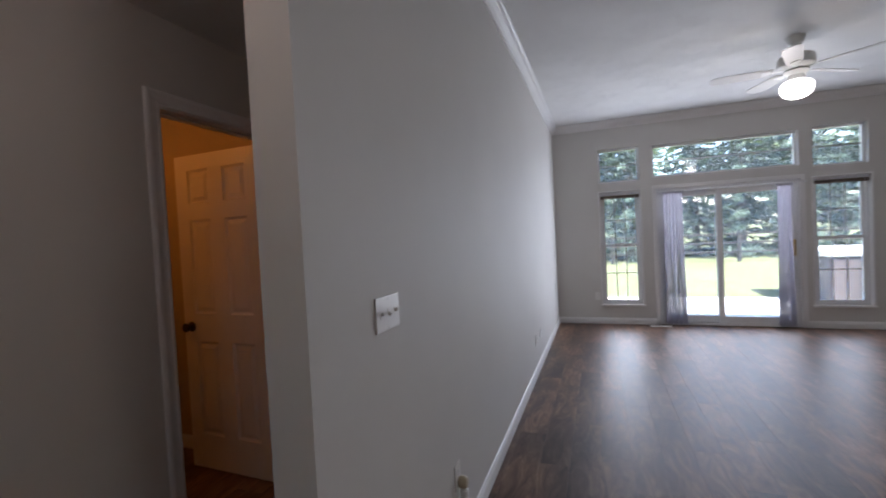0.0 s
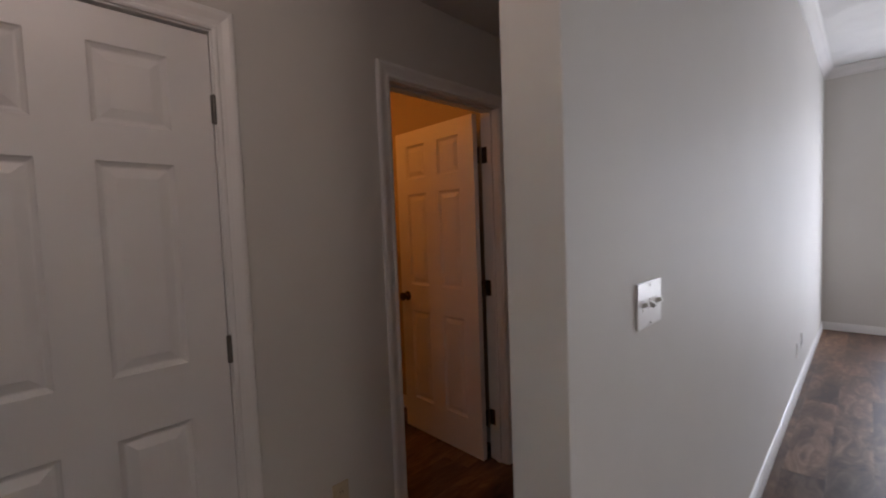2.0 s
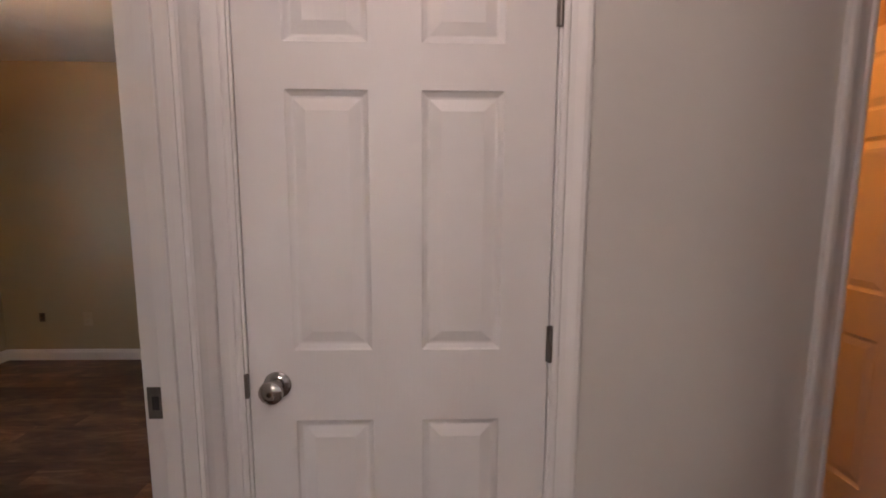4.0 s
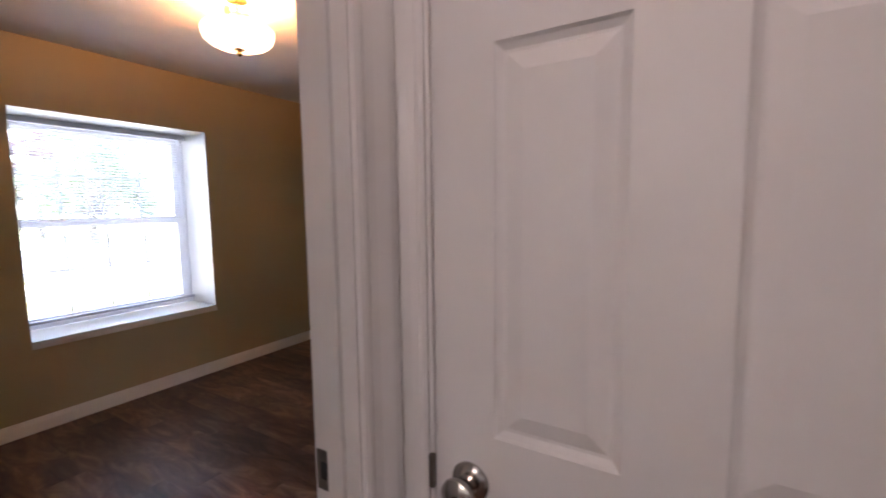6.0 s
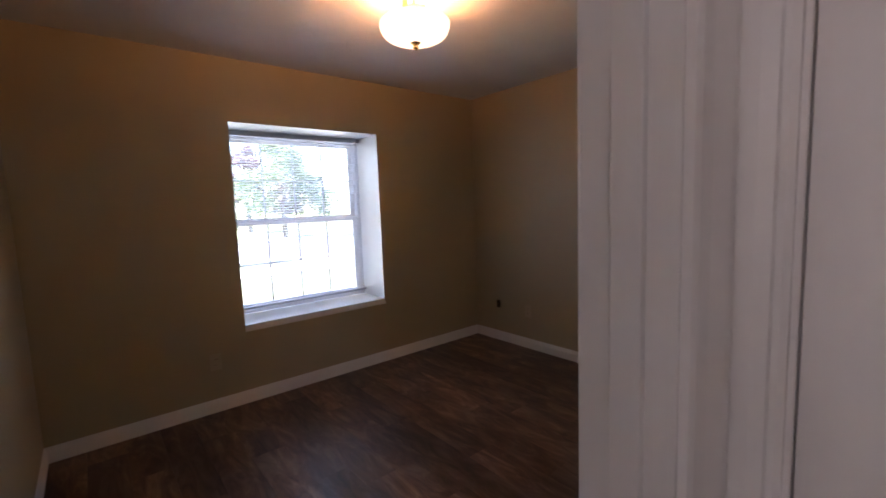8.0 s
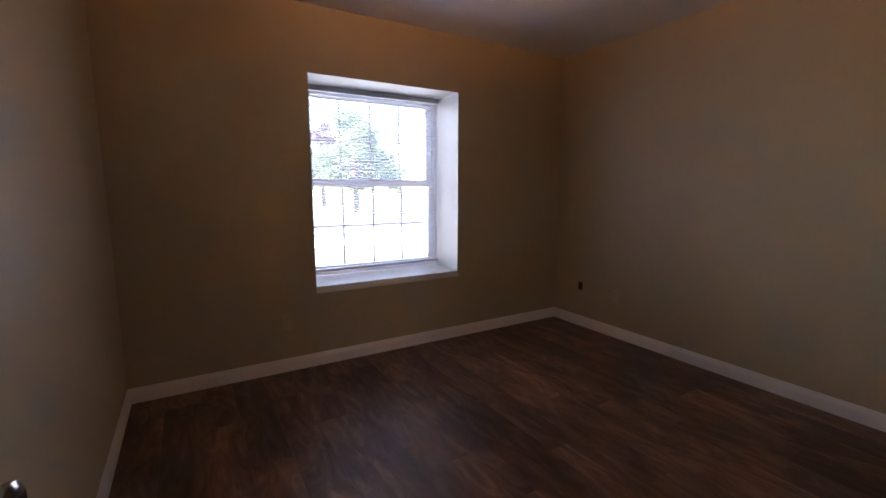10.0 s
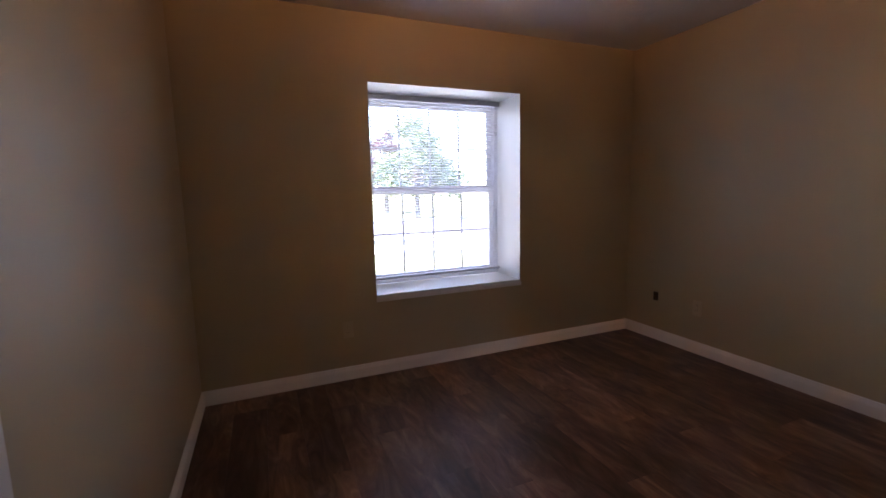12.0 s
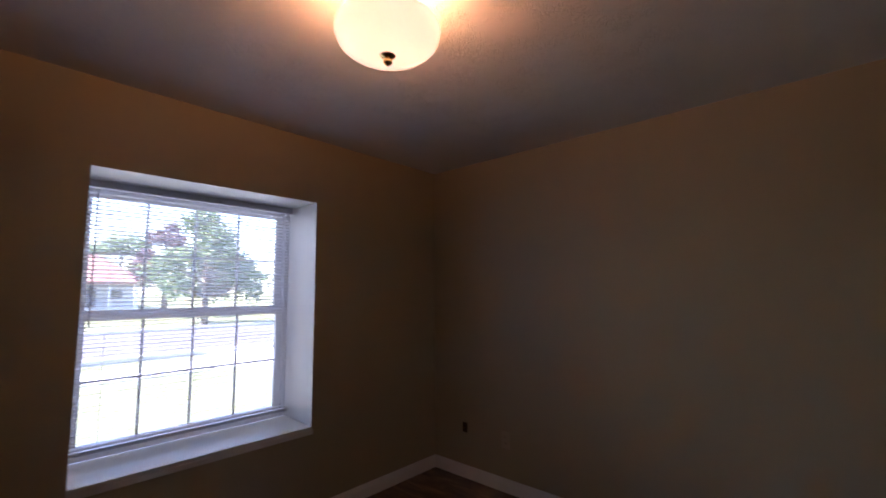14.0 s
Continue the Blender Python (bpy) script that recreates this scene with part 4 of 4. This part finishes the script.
def chandelier():
    """Five curved arms on a stem, each with a frosted bell shade hanging from its end."""
    x, y, z = CHANDELIER
    t = thing("chandelier", pose(x, y, GREAT_H), "brass chandelier with lit frosted glass shades", "chandelier")
    d = z - GREAT_H
    part("canopy", lathe([(0, 0), (0.065, 0), (0.065, -0.012), (0.04, -0.03), (0, -0.032)], "z"), M_BRASS, t, "", True)
    part("stem", lathe([(0, -0.03), (0.007, -0.03), (0.007, d + 0.10), (0, d + 0.10)], "z", (0, 0, 0), 12), M_BRASS, t, "", True)
    part("hub", lathe([(0, 0.12), (0.02, 0.115), (0.034, 0.08), (0.03, 0.03), (0.014, 0.0), (0.018, -0.02), (0.008, -0.045), (0, -0.05)], "z", (0, 0, d), 20), M_BRASS, t, "", True)
    for k in range(CHANDELIER_ARMS):
        a = radians(360 / CHANDELIER_ARMS * k + 20)
        c, sn = math.cos(a), math.sin(a)
        bm = bmesh.new()
        pts = [(0.02, 0.04), (0.09, 0.0), (0.20, 0.03), (0.28, 0.10), (CHANDELIER_R, 0.105), (CHANDELIER_R, 0.06)]
        for (r0, h0), (r1, h1) in zip(pts, pts[1:]):
            limb(bm, (c * r0, sn * r0, d + h0), (c * r1, sn * r1, d + h1), 0.007, 0.007, 8)
        arm = part("arm", bm, M_BRASS, t, "", True)
        at = (c * CHANDELIER_R, sn * CHANDELIER_R, d)
        part("socket", lathe([(0, 0.075), (0.02, 0.07), (0.022, 0.04), (0, 0.038)], "z", at, 14), M_BRASS, arm, "", True)
        part("shade", lathe([(0.022, 0.05), (0.034, 0.035), (0.05, 0.0), (0.058, -0.035), (0.070, -0.052), (0.068, -0.053), (0.055, -0.034), (0.046, 0.0), (0.03, 0.032), (0.02, 0.046)], "z", at, 20), M_SHADE, arm, "lit frosted glass shade", True)
    return t


bath_lamp = thing("ceiling_light", pose(-2.75, 1.45, BED_H), "small warm ceiling light in the lamplit room", "ceiling light")
part("canopy", lathe([(0, 0), (0.07, 0), (0.07, -0.02), (0.04, -0.03), (0, -0.03)], "z"), M_BRASS, bath_lamp, "", True)
part("socket", lathe([(0, -0.03), (0.02, -0.03), (0.02, -0.09), (0, -0.09)], "z", (0, 0, 0), 14), M_BRASS, bath_lamp, "", True)

chandelier()

fan = thing("ceiling_fan", pose(1.775, 4.81, GREAT_H), "white ceiling fan with a lit opal globe", "ceiling fan")
part("canopy", lathe([(0, 0), (0.07, 0), (0.07, -0.012), (0.05, -0.06), (0.022, -0.075), (0, -0.075)], "z"), M_FAN, fan, "", True)
part("downrod", lathe([(0, -0.07), (0.012, -0.07), (0.012, -0.17), (0, -0.17)], "z", (0, 0, 0), 14), M_FAN, fan, "", True)
part("motor_housing", lathe([(0, -0.15), (0.05, -0.15), (0.12, -0.165), (0.135, -0.185), (0.135, -0.25), (0.115, -0.272), (0.06, -0.285), (0, -0.285)], "z", (0, 0, 0), 36), M_FAN, fan, "", True)
part("trim_ring", lathe([(0, -0.286), (0.085, -0.286), (0.09, -0.30), (0.07, -0.33), (0, -0.335)], "z"), M_FAN, fan, "white switch housing", True)
part("light_fitter", lathe([(0, -0.33), (0.06, -0.33), (0.07, -0.378), (0, -0.378)], "z"), M_FAN, fan, "", True)
part("globe", lathe([(0, -0.375), (0.07, -0.377), (0.10, -0.39), (0.120, -0.42), (0.120, -0.46), (0.10, -0.50), (0.06, -0.525), (0, -0.53)], "z", (0, 0, 0), 36), M_GLOBE, fan, "lit opal glass globe", True)
for k in range(5):
    a0 = radians(72 * k + 32)
    m = Matrix.Rotation(a0, 4, 'Z') @ pose(0, 0, -0.275, 11, 0, 0)
    bm = bmesh.new()
    pts = [(0.17, -0.05), (0.30, -0.062), (0.55, -0.07), (0.62, -0.062), (0.65, -0.03), (0.65, 0.03), (0.62, 0.062), (0.55, 0.07), (0.30, 0.062), (0.17, 0.05)]
    lo = [bm.verts.new(m @ Vector((x, y, -0.003))) for x, y in pts]
    hi = [bm.verts.new(m @ Vector((x, y, 0.003))) for x, y in pts]
    bm.faces.new(lo)
    bm.faces.new(hi[::-1])
    for i in range(len(pts)):
        j = (i + 1) % len(pts)
        bm.faces.new((lo[i], lo[j], hi[j], hi[i]))
    blade = part("blade", bm, M_BLADE, fan)
    bm = box((0.09, -0.014, -0.008), (0.24, 0.014, -0.0035), 0.001)
    add_box(bm, (0.19, -0.035, -0.008), (0.25, 0.035, -0.0035))
    bmesh.ops.transform(bm, matrix=m, verts=bm.verts)
    part("blade_iron", bm, M_FAN, blade)

# ---- plates ----


def plate(name, m, w, h, label, category, mat, group=""):
    """A wall plate in the xz plane, proud towards +y."""
    t = thing(name, m, label, category, group)
    part("cover", box((-w / 2, 0.0005, -h / 2), (w / 2, 0.006, h / 2), 0.0025), mat, t)
    for z in (-h * 0.42, h * 0.42):
        part("screw", lathe([(0, 0.006), (0.003, 0.006), (0.003, 0.0075), (0, 0.0075)], "y", (0, 0, z), 8), mat, t)
    return t


def outlet(m, label, mat, group="wall outlets"):
    t = plate("wall_outlet", m, 0.072, 0.116, label, "outlet", mat, group)
    for z in (-0.02, 0.02):
        s = part("socket", lathe([(0, 0.006), (0.0165, 0.006), (0.0165, 0.008), (0, 0.008)], "y", (0, 0, z), 20), mat, t)
        for dx in (-0.006, 0.006):
            part("slot", box((dx - 0.001, 0.0075, z - 0.004), (dx + 0.001, 0.0085, z + 0.006)), M_SLOT, s)
    return t


sw = plate("light_switch", pose(LONG_E, 1.372, 1.205, 0, 0, -90), 0.154, 0.108, "white three-gang light switch plate on the wall", "light switch", M_PLATE)
for k in range(3):
    x = -0.046 + 0.046 * k
    tg = part("toggle_bezel", box((x - 0.006, 0.0058, -0.013), (x + 0.006, 0.0072, 0.013), 0.0005), M_PLATE, sw)
    bm = box((x - 0.004, 0.006, -0.005), (x + 0.004, 0.019, 0.005), 0.0012)
    bmesh.ops.rotate(bm, cent=(x, 0.006, 0), matrix=Matrix.Rotation(radians(28 if k != 1 else -28), 3, 'X'), verts=bm.verts)
    part("toggle", bm, M_PLATE, tg)
outlet(pose(LONG_E, 1.95, 0.362, 0, 0, -90), "white wall outlet low on the greige wall", M_PLATE)
outlet(pose(LONG_E, 4.48, 0.35, 0, 0, -90), "white wall outlet low on the greige wall", M_PLATE)
outlet(pose(LONG_E, 4.80, 0.36, 0, 0, -90), "white wall outlet low on the greige wall", M_PLATE)
outlet(pose(0.05, BACK_Y, 0.42, 0, 0, 180), "white wall outlet beside the tall window", M_PLATE)
outlet(pose(HALL_X, 1.158, 0.352, 0, 0, -90), "almond wall outlet on the hall wall", M_ALMOND)
outlet(pose(-1.705, BED_S, 0.357, 0, 0, 0), "tan wall outlet under the bedroom window", M_TANPLATE)
outlet(pose(BED_W, -2.405, 0.356, 0, 0, -90), "tan wall outlet on the tan bedroom wall", M_TANPLATE)
jack = plate("cable_jack", pose(BED_W, -2.78, 0.372, 0, 0, -90), 0.046, 0.074, "dark cable jack plate on the tan wall", "cable jack", M_BRONZE)
part("connector", lathe([(0, 0.006), (0.006, 0.006), (0.006, 0.014), (0, 0.014)], "y", (0, 0, 0), 10), M_BRASS, jack)
plug = thing("plug_in_freshener", pose(LONG_E, 1.955, 0.335, 0, 0, -90), "beige plug-in air freshener in the wall outlet", "air freshener")
part("body", lathe([(0, 0.0085), (0.022, 0.0085), (0.027, 0.014), (0.027, 0.034), (0.022, 0.044), (0.012, 0.048), (0, 0.048)], "y", (0, 0, 0), 24), M_ALMOND, plug, "", True)
part("bottle", lathe([(0, -0.075), (0.016, -0.075), (0.019, -0.07), (0.019, -0.035), (0.01, -0.026), (0, -0.024)], "z", (0, 0.03, 0), 20), M_PLATE, plug, "", True)
reg = thing("floor_register", pose(0.885, 6.935, 0.0), "white metal floor register by the patio door", "floor vent")
part("frame", box((-0.14, -0.055, 0.0005), (0.14, 0.055, 0.006), 0.002), M_PLATE, reg)
for i in range(12):
    part("louver", box((-0.115 + i * 0.0205, -0.038, 0.0055), (-0.105 + i * 0.0205, 0.038, 0.0085)), M_PLATE, reg)

# ---- outdoors ----
GZ = -0.16
bm = bmesh.new()
vs = [bm.verts.new(p) for p in ((-900, -900, GZ - 0.012), (900, -900, GZ - 0.012), (900, 900, GZ - 0.012), (-900, 900, GZ - 0.012))]
bm.faces.new(vs)
tagged(finish("ground", bm, M_GRASS), "sunlit mown lawn around the house", "lawn", kind="structure")
slab("patio", (0.2, BACK_Y + 0.17, GZ - 0.1), (4.2, BACK_Y + 3.6, GZ + 0.02), M_CONCRETE, "pale concrete patio slab", "patio")
slab("road", (-80, -21.5, GZ - 0.1), (80, -13.0, GZ + 0.004), M_ASPHALT, "worn sunlit street", "road")
for y in (-12.85, -21.65):
    slab("kerb", (-80, y - 0.15, GZ - 0.1), (80, y + 0.15, GZ + 0.1), M_CONCRETE, "concrete kerb along the street", "kerb")
slab("pavement", (-80, -11.6, GZ - 0.1), (80, -10.2, GZ + 0.012), M_CONCRETE, "pale concrete pavement", "pavement")
slab("driveway", (-9.5, -12.7, GZ - 0.1), (-5.8, -3.6, GZ + 0.006), M_CONCRETE, "pale concrete driveway", "driveway")


def leaf_cloud(bm, rng, centre, radius, count, size, squash=1.0):
    """Small bent leaf clumps spread through a lump."""
    for _ in range(count):
        d = Vector((rng.gauss(0, 1), rng.gauss(0, 1), rng.gauss(0, 1))).normalized()
        p = Vector(centre) + Vector((d.x, d.y, d.z * squash)) * radius * rng.uniform(0.45, 1.05)
        s = size * rng.uniform(0.6, 1.3)
        u = Vector((rng.uniform(-1, 1), rng.uniform(-1, 1), rng.uniform(-0.6, 0.6))).normalized()
        w = u.cross(d).normalized() if u.cross(d).length > 0.01 else Vector((1, 0, 0))
        tip = u * s
        verts = [bm.verts.new(q) for q in (p - tip, p + w * s * 0.45 - d * s * 0.12, p + tip - d * s * 0.3, p - w * s * 0.45 - d * s * 0.12)]
        bm.faces.new(verts)


def broadleaf(m, height, spread, seed, leaf, label, name="tree", lumps=26, per=150, size=0.16, low=0.30, wide_at=0.52, fall=1.5):
    rng = random.Random(seed)
    t = thing(name, m, label, "tree", "broadleaf trees")
    bm = bmesh.new()
    base = height * 0.26
    limb(bm, (0, 0, -0.05), (0.04, 0.02, base), 0.032 * height, 0.024 * height, 10)
    limb(bm, (0.04, 0.02, base - 0.02), (0.1, -0.05, height * 0.75), 0.023 * height, 0.006 * height)
    crown_bm = bmesh.new()
    for i in range(lumps):
        a, h = rng.uniform(0, 6.283), rng.uniform(low, 0.95)
        reach = spread * (1 - abs(h - wide_at) * fall) * rng.uniform(0.45, 1.0)
        c = Vector((math.cos(a) * reach, math.sin(a) * reach, height * h))
        limb(bm, (0.05, 0, height * max(0.24, h - 0.2)), c, 0.009 * height, 0.003 * height, 6)
        leaf_cloud(crown_bm, rng, c, spread * rng.uniform(0.26, 0.42), per, size, 0.8)
    part("trunk", bm, M_BARK, t, "", True)
    part("crown", crown_bm, leaf, t)
    return t


def conifer(m, height, spread, seed):
    rng = random.Random(seed)
    t = thing("conifer", m, "tall dark green conifer behind the lawn", "tree", "conifers behind the lawn")
    bm, crown_bm = bmesh.new(), bmesh.new()
    limb(bm, (0, 0, -0.05), (0, 0, height * 0.97), 0.02 * height, 0.003 * height, 8)
    z = 0.4
    while z < height * 0.97:
        reach = spread * (1 - z / height) ** 0.8 * rng.uniform(0.8, 1.1)
        for _ in range(7):
            a = rng.uniform(0, 6.283)
            tip = Vector((math.cos(a) * reach, math.sin(a) * reach, z - reach * 0.22))
            limb(bm, (0, 0, z), tip, 0.03, 0.008, 5)
            for k in range(1, 7):
                c = Vector((0, 0, z)).lerp(tip, k / 6)
                leaf_cloud(crown_bm, rng, c, 0.16 + 0.05 * (6 - k), 9, 0.17, 0.5)
        z += 0.42
    part("trunk", bm, M_BARK, t, "", True)
    part("crown", crown_bm, M_NEEDLE, t)
    return t


broadleaf(pose(-9.6, -24.0, GZ), 5.6, 2.6, 5, M_LEAF, "leafy green tree across the street", lumps=46, per=130, size=0.15, low=0.27, wide_at=0.40, fall=1.45)
broadleaf(pose(-10.2, -33.0, GZ, 0, 0, 40), 6.5, 1.9, 9, M_PLUM, "plum-leaved tree across the street", lumps=24)
broadleaf(pose(-14.4, -68.0, GZ, 0, 0, 110), 9.4, 4.2, 14, M_LEAF, "broad leafy tree behind the house", lumps=30, per=130, size=0.26)
con = conifer(pose(-6.0, 23.5, GZ), 11.5, 3.0, 2)
rng = random.Random(11)
for i in range(1, 12):
    s = rng.uniform(0.8, 1.25)
    c = copy_thing(con, pose(-6.0 + i * 2.6 + rng.uniform(-0.5, 0.5), 23.5 + rng.uniform(-1.0, 2.5), GZ, 0, 0, rng.uniform(0, 360)))
    c.scale = (s, s, s * rng.uniform(0.85, 1.1))
bl = broadleaf(pose(1.5, 26.5, GZ), 11.0, 4.2, 21, M_LEAF, "broad leafy tree behind the fence", lumps=34, per=170, size=0.24)
for x, y, r in ((10.5, 29.0, 70), (18.0, 28.0, 160), (-8.0, 29.5, 250)):
    copy_thing(bl, pose(x, y, GZ, 0, 0, r))
for i in range(8):
    c = copy_thing(bl, pose(-7.5 + i * 3.6 + rng.uniform(-0.6, 0.6), 31.0 + rng.uniform(-0.8, 2.0), GZ, 0, 0, rng.uniform(0, 360)))
    s = rng.uniform(0.42, 0.52)
    c.scale = (s * 1.1, s * 1.1, s)


def rail_fence():
    t = thing("rail_fence", pose(0, 20.6, GZ), "dark weathered wooden rail fence along the lawn", "fence")
    for i in range(14):
        x = -9 + i * 2.4
        part("post", box((x - 0.06, -0.06, -0.05), (x + 0.06, 0.06, 1.25), 0.01), M_FENCE, t)
        for z in (0.35, 0.72, 1.08):
            part("rail", box((x + 0.03, -0.035, z), (x + 2.43, 0.005, z + 0.08), 0.006), M_FENCE, t)
    return t


rail_fence()
tub = thing("hot_tub", pose(5.0, 10.9, GZ), "brown-panelled hot tub with a pale cover", "hot tub")
part("shell", box((-0.95, -0.95, 0.0), (0.95, 0.95, 0.86), 0.05), M_TUB, tub)
for i in range(9):
    part("panel", box((-0.92 + i * 0.205, -0.965, 0.05), (-0.73 + i * 0.205, -0.951, 0.82), 0.004), M_TUB, tub)
    part("panel", box((-0.965, -0.92 + i * 0.205, 0.05), (-0.951, -0.73 + i * 0.205, 0.82), 0.004), M_TUB, tub)
part("cover", box((-0.99, -0.99, 0.865), (0.99, 0.99, 0.97), 0.03), M_TUBLID, tub, "pale padded cover")


def street_house(m):
    """Hip-roofed house with a recessed, shaded porch at one end of its front."""
    h = thing("house", m, "single-storey pale house with a red-brown hip roof and a porch", "house")
    wl, d, eave, ridge, hip = 15.0, 9.0, 2.8, 5.6, 3.0
    back, px = d / 2 - 2.0, -2.6
    part("wall", box((-wl / 2, -d / 2, -0.05), (wl / 2, back, eave), 0.02), M_SIDING, h)
    part("wall", box((px, back + 0.001, -0.05), (wl / 2, d / 2, eave), 0.02), M_SIDING, h)
    part("porch_slab", box((-wl / 2, back + 0.001, -0.05), (px - 0.001, d / 2 + 0.2, 0.12), 0.01), M_CONCRETE, h)
    bm = bmesh.new()
    o = 0.5
    lo = [bm.verts.new(p) for p in ((-wl / 2 - o, -d / 2 - o, eave - 0.1), (wl / 2 + o, -d / 2 - o, eave - 0.1), (wl / 2 + o, d / 2 + o, eave - 0.1), (-wl / 2 - o, d / 2 + o, eave - 0.1))]
    hi = [bm.verts.new(p) for p in ((-wl / 2 + hip, 0, ridge), (wl / 2 - hip, 0, ridge))]
    bm.faces.new((lo[0], lo[1], hi[1], hi[0]))
    bm.faces.new((lo[1], lo[2], hi[1]))
    bm.faces.new((lo[2], lo[3], hi[0], hi[1]))
    bm.faces.new((lo[3], lo[0], hi[0]))
    bm.faces.new(lo)
    roof = part("roof", bm, M_ROOF, h, "red-brown shingle roof")
    bm = bmesh.new()
    for p, q in ((lo_p, hi_p) for lo_p, hi_p in (((-wl / 2 - o, d / 2 + o, eave - 0.08), (-wl / 2 + hip, 0, ridge + 0.02)), ((wl / 2 + o, d / 2 + o, eave - 0.08), (wl / 2 - hip, 0, ridge + 0.02)), ((-wl / 2 + hip, 0, ridge + 0.02), (wl / 2 - hip, 0, ridge + 0.02)))):
        limb(bm, p, q, 0.10, 0.10, 6)
    part("ridge_cap", bm, M_ROOF, roof)
    part("fascia", box((-wl / 2 - o - 0.02, d / 2 + o - 0.03, eave - 0.32), (wl / 2 + o + 0.02, d / 2 + o + 0.02, eave - 0.08)), M_ROOF, h, "red-brown fascia board")
    for x, y in ((-5.9, back), (3.2, d / 2), (6.0, d / 2)):
        w = part("window", box((x - 0.7, y - 0.05, 0.85), (x + 0.7, y + 0.03, 2.1), 0.01), M_TRIM, h)
        part("pane", box((x - 0.62, y + 0.02, 0.93), (x + 0.62, y + 0.036, 2.02)), M_GLASSDARK, w)
    part("door", box((-4.3, back - 0.05, 0.12), (-3.35, back + 0.04, 2.15), 0.01), M_TUB, h)
    for x in (-7.3, -5.0, px - 0.12):
        part("porch_post", box((x - 0.12, d / 2 - 0.1, 0.12), (x + 0.12, d / 2 + 0.14, eave - 0.1), 0.01), M_TRIM, h)
    return h


street_house(pose(-6.0, -58.9, GZ))

# ---- floor planks, laid along y ----
PW, PL = 0.181, 1.22
plank_cache = {}


def plank(x0, x1, y0, y1):
    w, ln = round(x1 - x0 - 0.0003, 4), round(y1 - y0 - 0.0003, 4)
    if (w, ln) not in plank_cache:
        bm = bmesh.new()
        b = 0.0004
        lo = [bm.verts.new((sx * w / 2, sy * ln / 2, -0.006)) for sx, sy in ((-1, -1), (1, -1), (1, 1), (-1, 1))]
        md = [bm.verts.new((sx * w / 2, sy * ln / 2, -b)) for sx, sy in ((-1, -1), (1, -1), (1, 1), (-1, 1))]
        hi = [bm.verts.new((sx * (w / 2 - b), sy * (ln / 2 - b), 0.0)) for sx, sy in ((-1, -1), (1, -1), (1, 1), (-1, 1))]
        for p, q in ((lo, md), (md, hi)):
            for i in range(4):
                bm.faces.new((p[i], p[(i + 1) % 4], q[(i + 1) % 4], q[i]))
        bm.faces.new(hi)
        me = bpy.data.meshes.new("plank")
        bmesh.ops.recalc_face_normals(bm, faces=bm.faces)
        bm.to_mesh(me)
        bm.free()
        me.materials.append(M_PLANK)
        plank_cache[(w, ln)] = me
    ob = new("plank", plank_cache[(w, ln)])
    ob.parent = floor
    ob.location = ((x0 + x1) / 2, (y0 + y1) / 2, 0.0)
    return ob


def lay(x0, x1, y0, y1, far=None):
    """Staggered courses over a rectangle; with far, into one joined mesh."""
    k = 0
    x = x0
    while x < x1 - 0.01:
        xe = min(x + PW, x1)
        y = y0 - [0.0, 0.45, 0.84, 0.22, 0.67, 1.02][k % 6]
        while y < y1 - 0.01:
            a, b = max(y, y0), min(y + PL, y1)
            if b - a > 0.02:
                if far is None:
                    plank(x, xe, a, b)
                else:
                    g, e = 0.00015, 0.0004
                    lo = [far.verts.new(p) for p in ((x + g, a + g, -0.006), (xe - g, a + g, -0.006), (xe - g, b - g, -0.006), (x + g, b - g, -0.006))]
                    md = [far.verts.new((v.co.x, v.co.y, -e)) for v in lo]
                    hi = [far.verts.new(p) for p in ((x + g + e, a + g + e, 0), (xe - g - e, a + g + e, 0), (xe - g - e, b - g - e, 0), (x + g + e, b - g - e, 0))]
                    for p, q in ((lo, md), (md, hi)):
                        for i in range(4):
                            far.faces.new((p[i], p[(i + 1) % 4], q[(i + 1) % 4], q[i]))
                    far.faces.new(hi)
            y += PL
        x, k = xe, k + 1


lay(BED_W, BED_E, BED_S, BED_N)
lay(-1.738, LONG_W, BED_N, 4.6)
lay(LONG_W, LONG_W + PW * 16, 0.0, BACK_Y + 0.05)
far_bm = bmesh.new()
lay(LONG_W + PW * 16, EAST_X, 0.0, BACK_Y + 0.05, far_bm)
lay(LONG_W, EAST_X, FRONT_Y, 0.0, far_bm)
lay(-3.6, -1.738, 1.08, 2.40, far_bm)
tagged(part("planks", far_bm, M_PLANK_FAR, floor), kind="stuff")
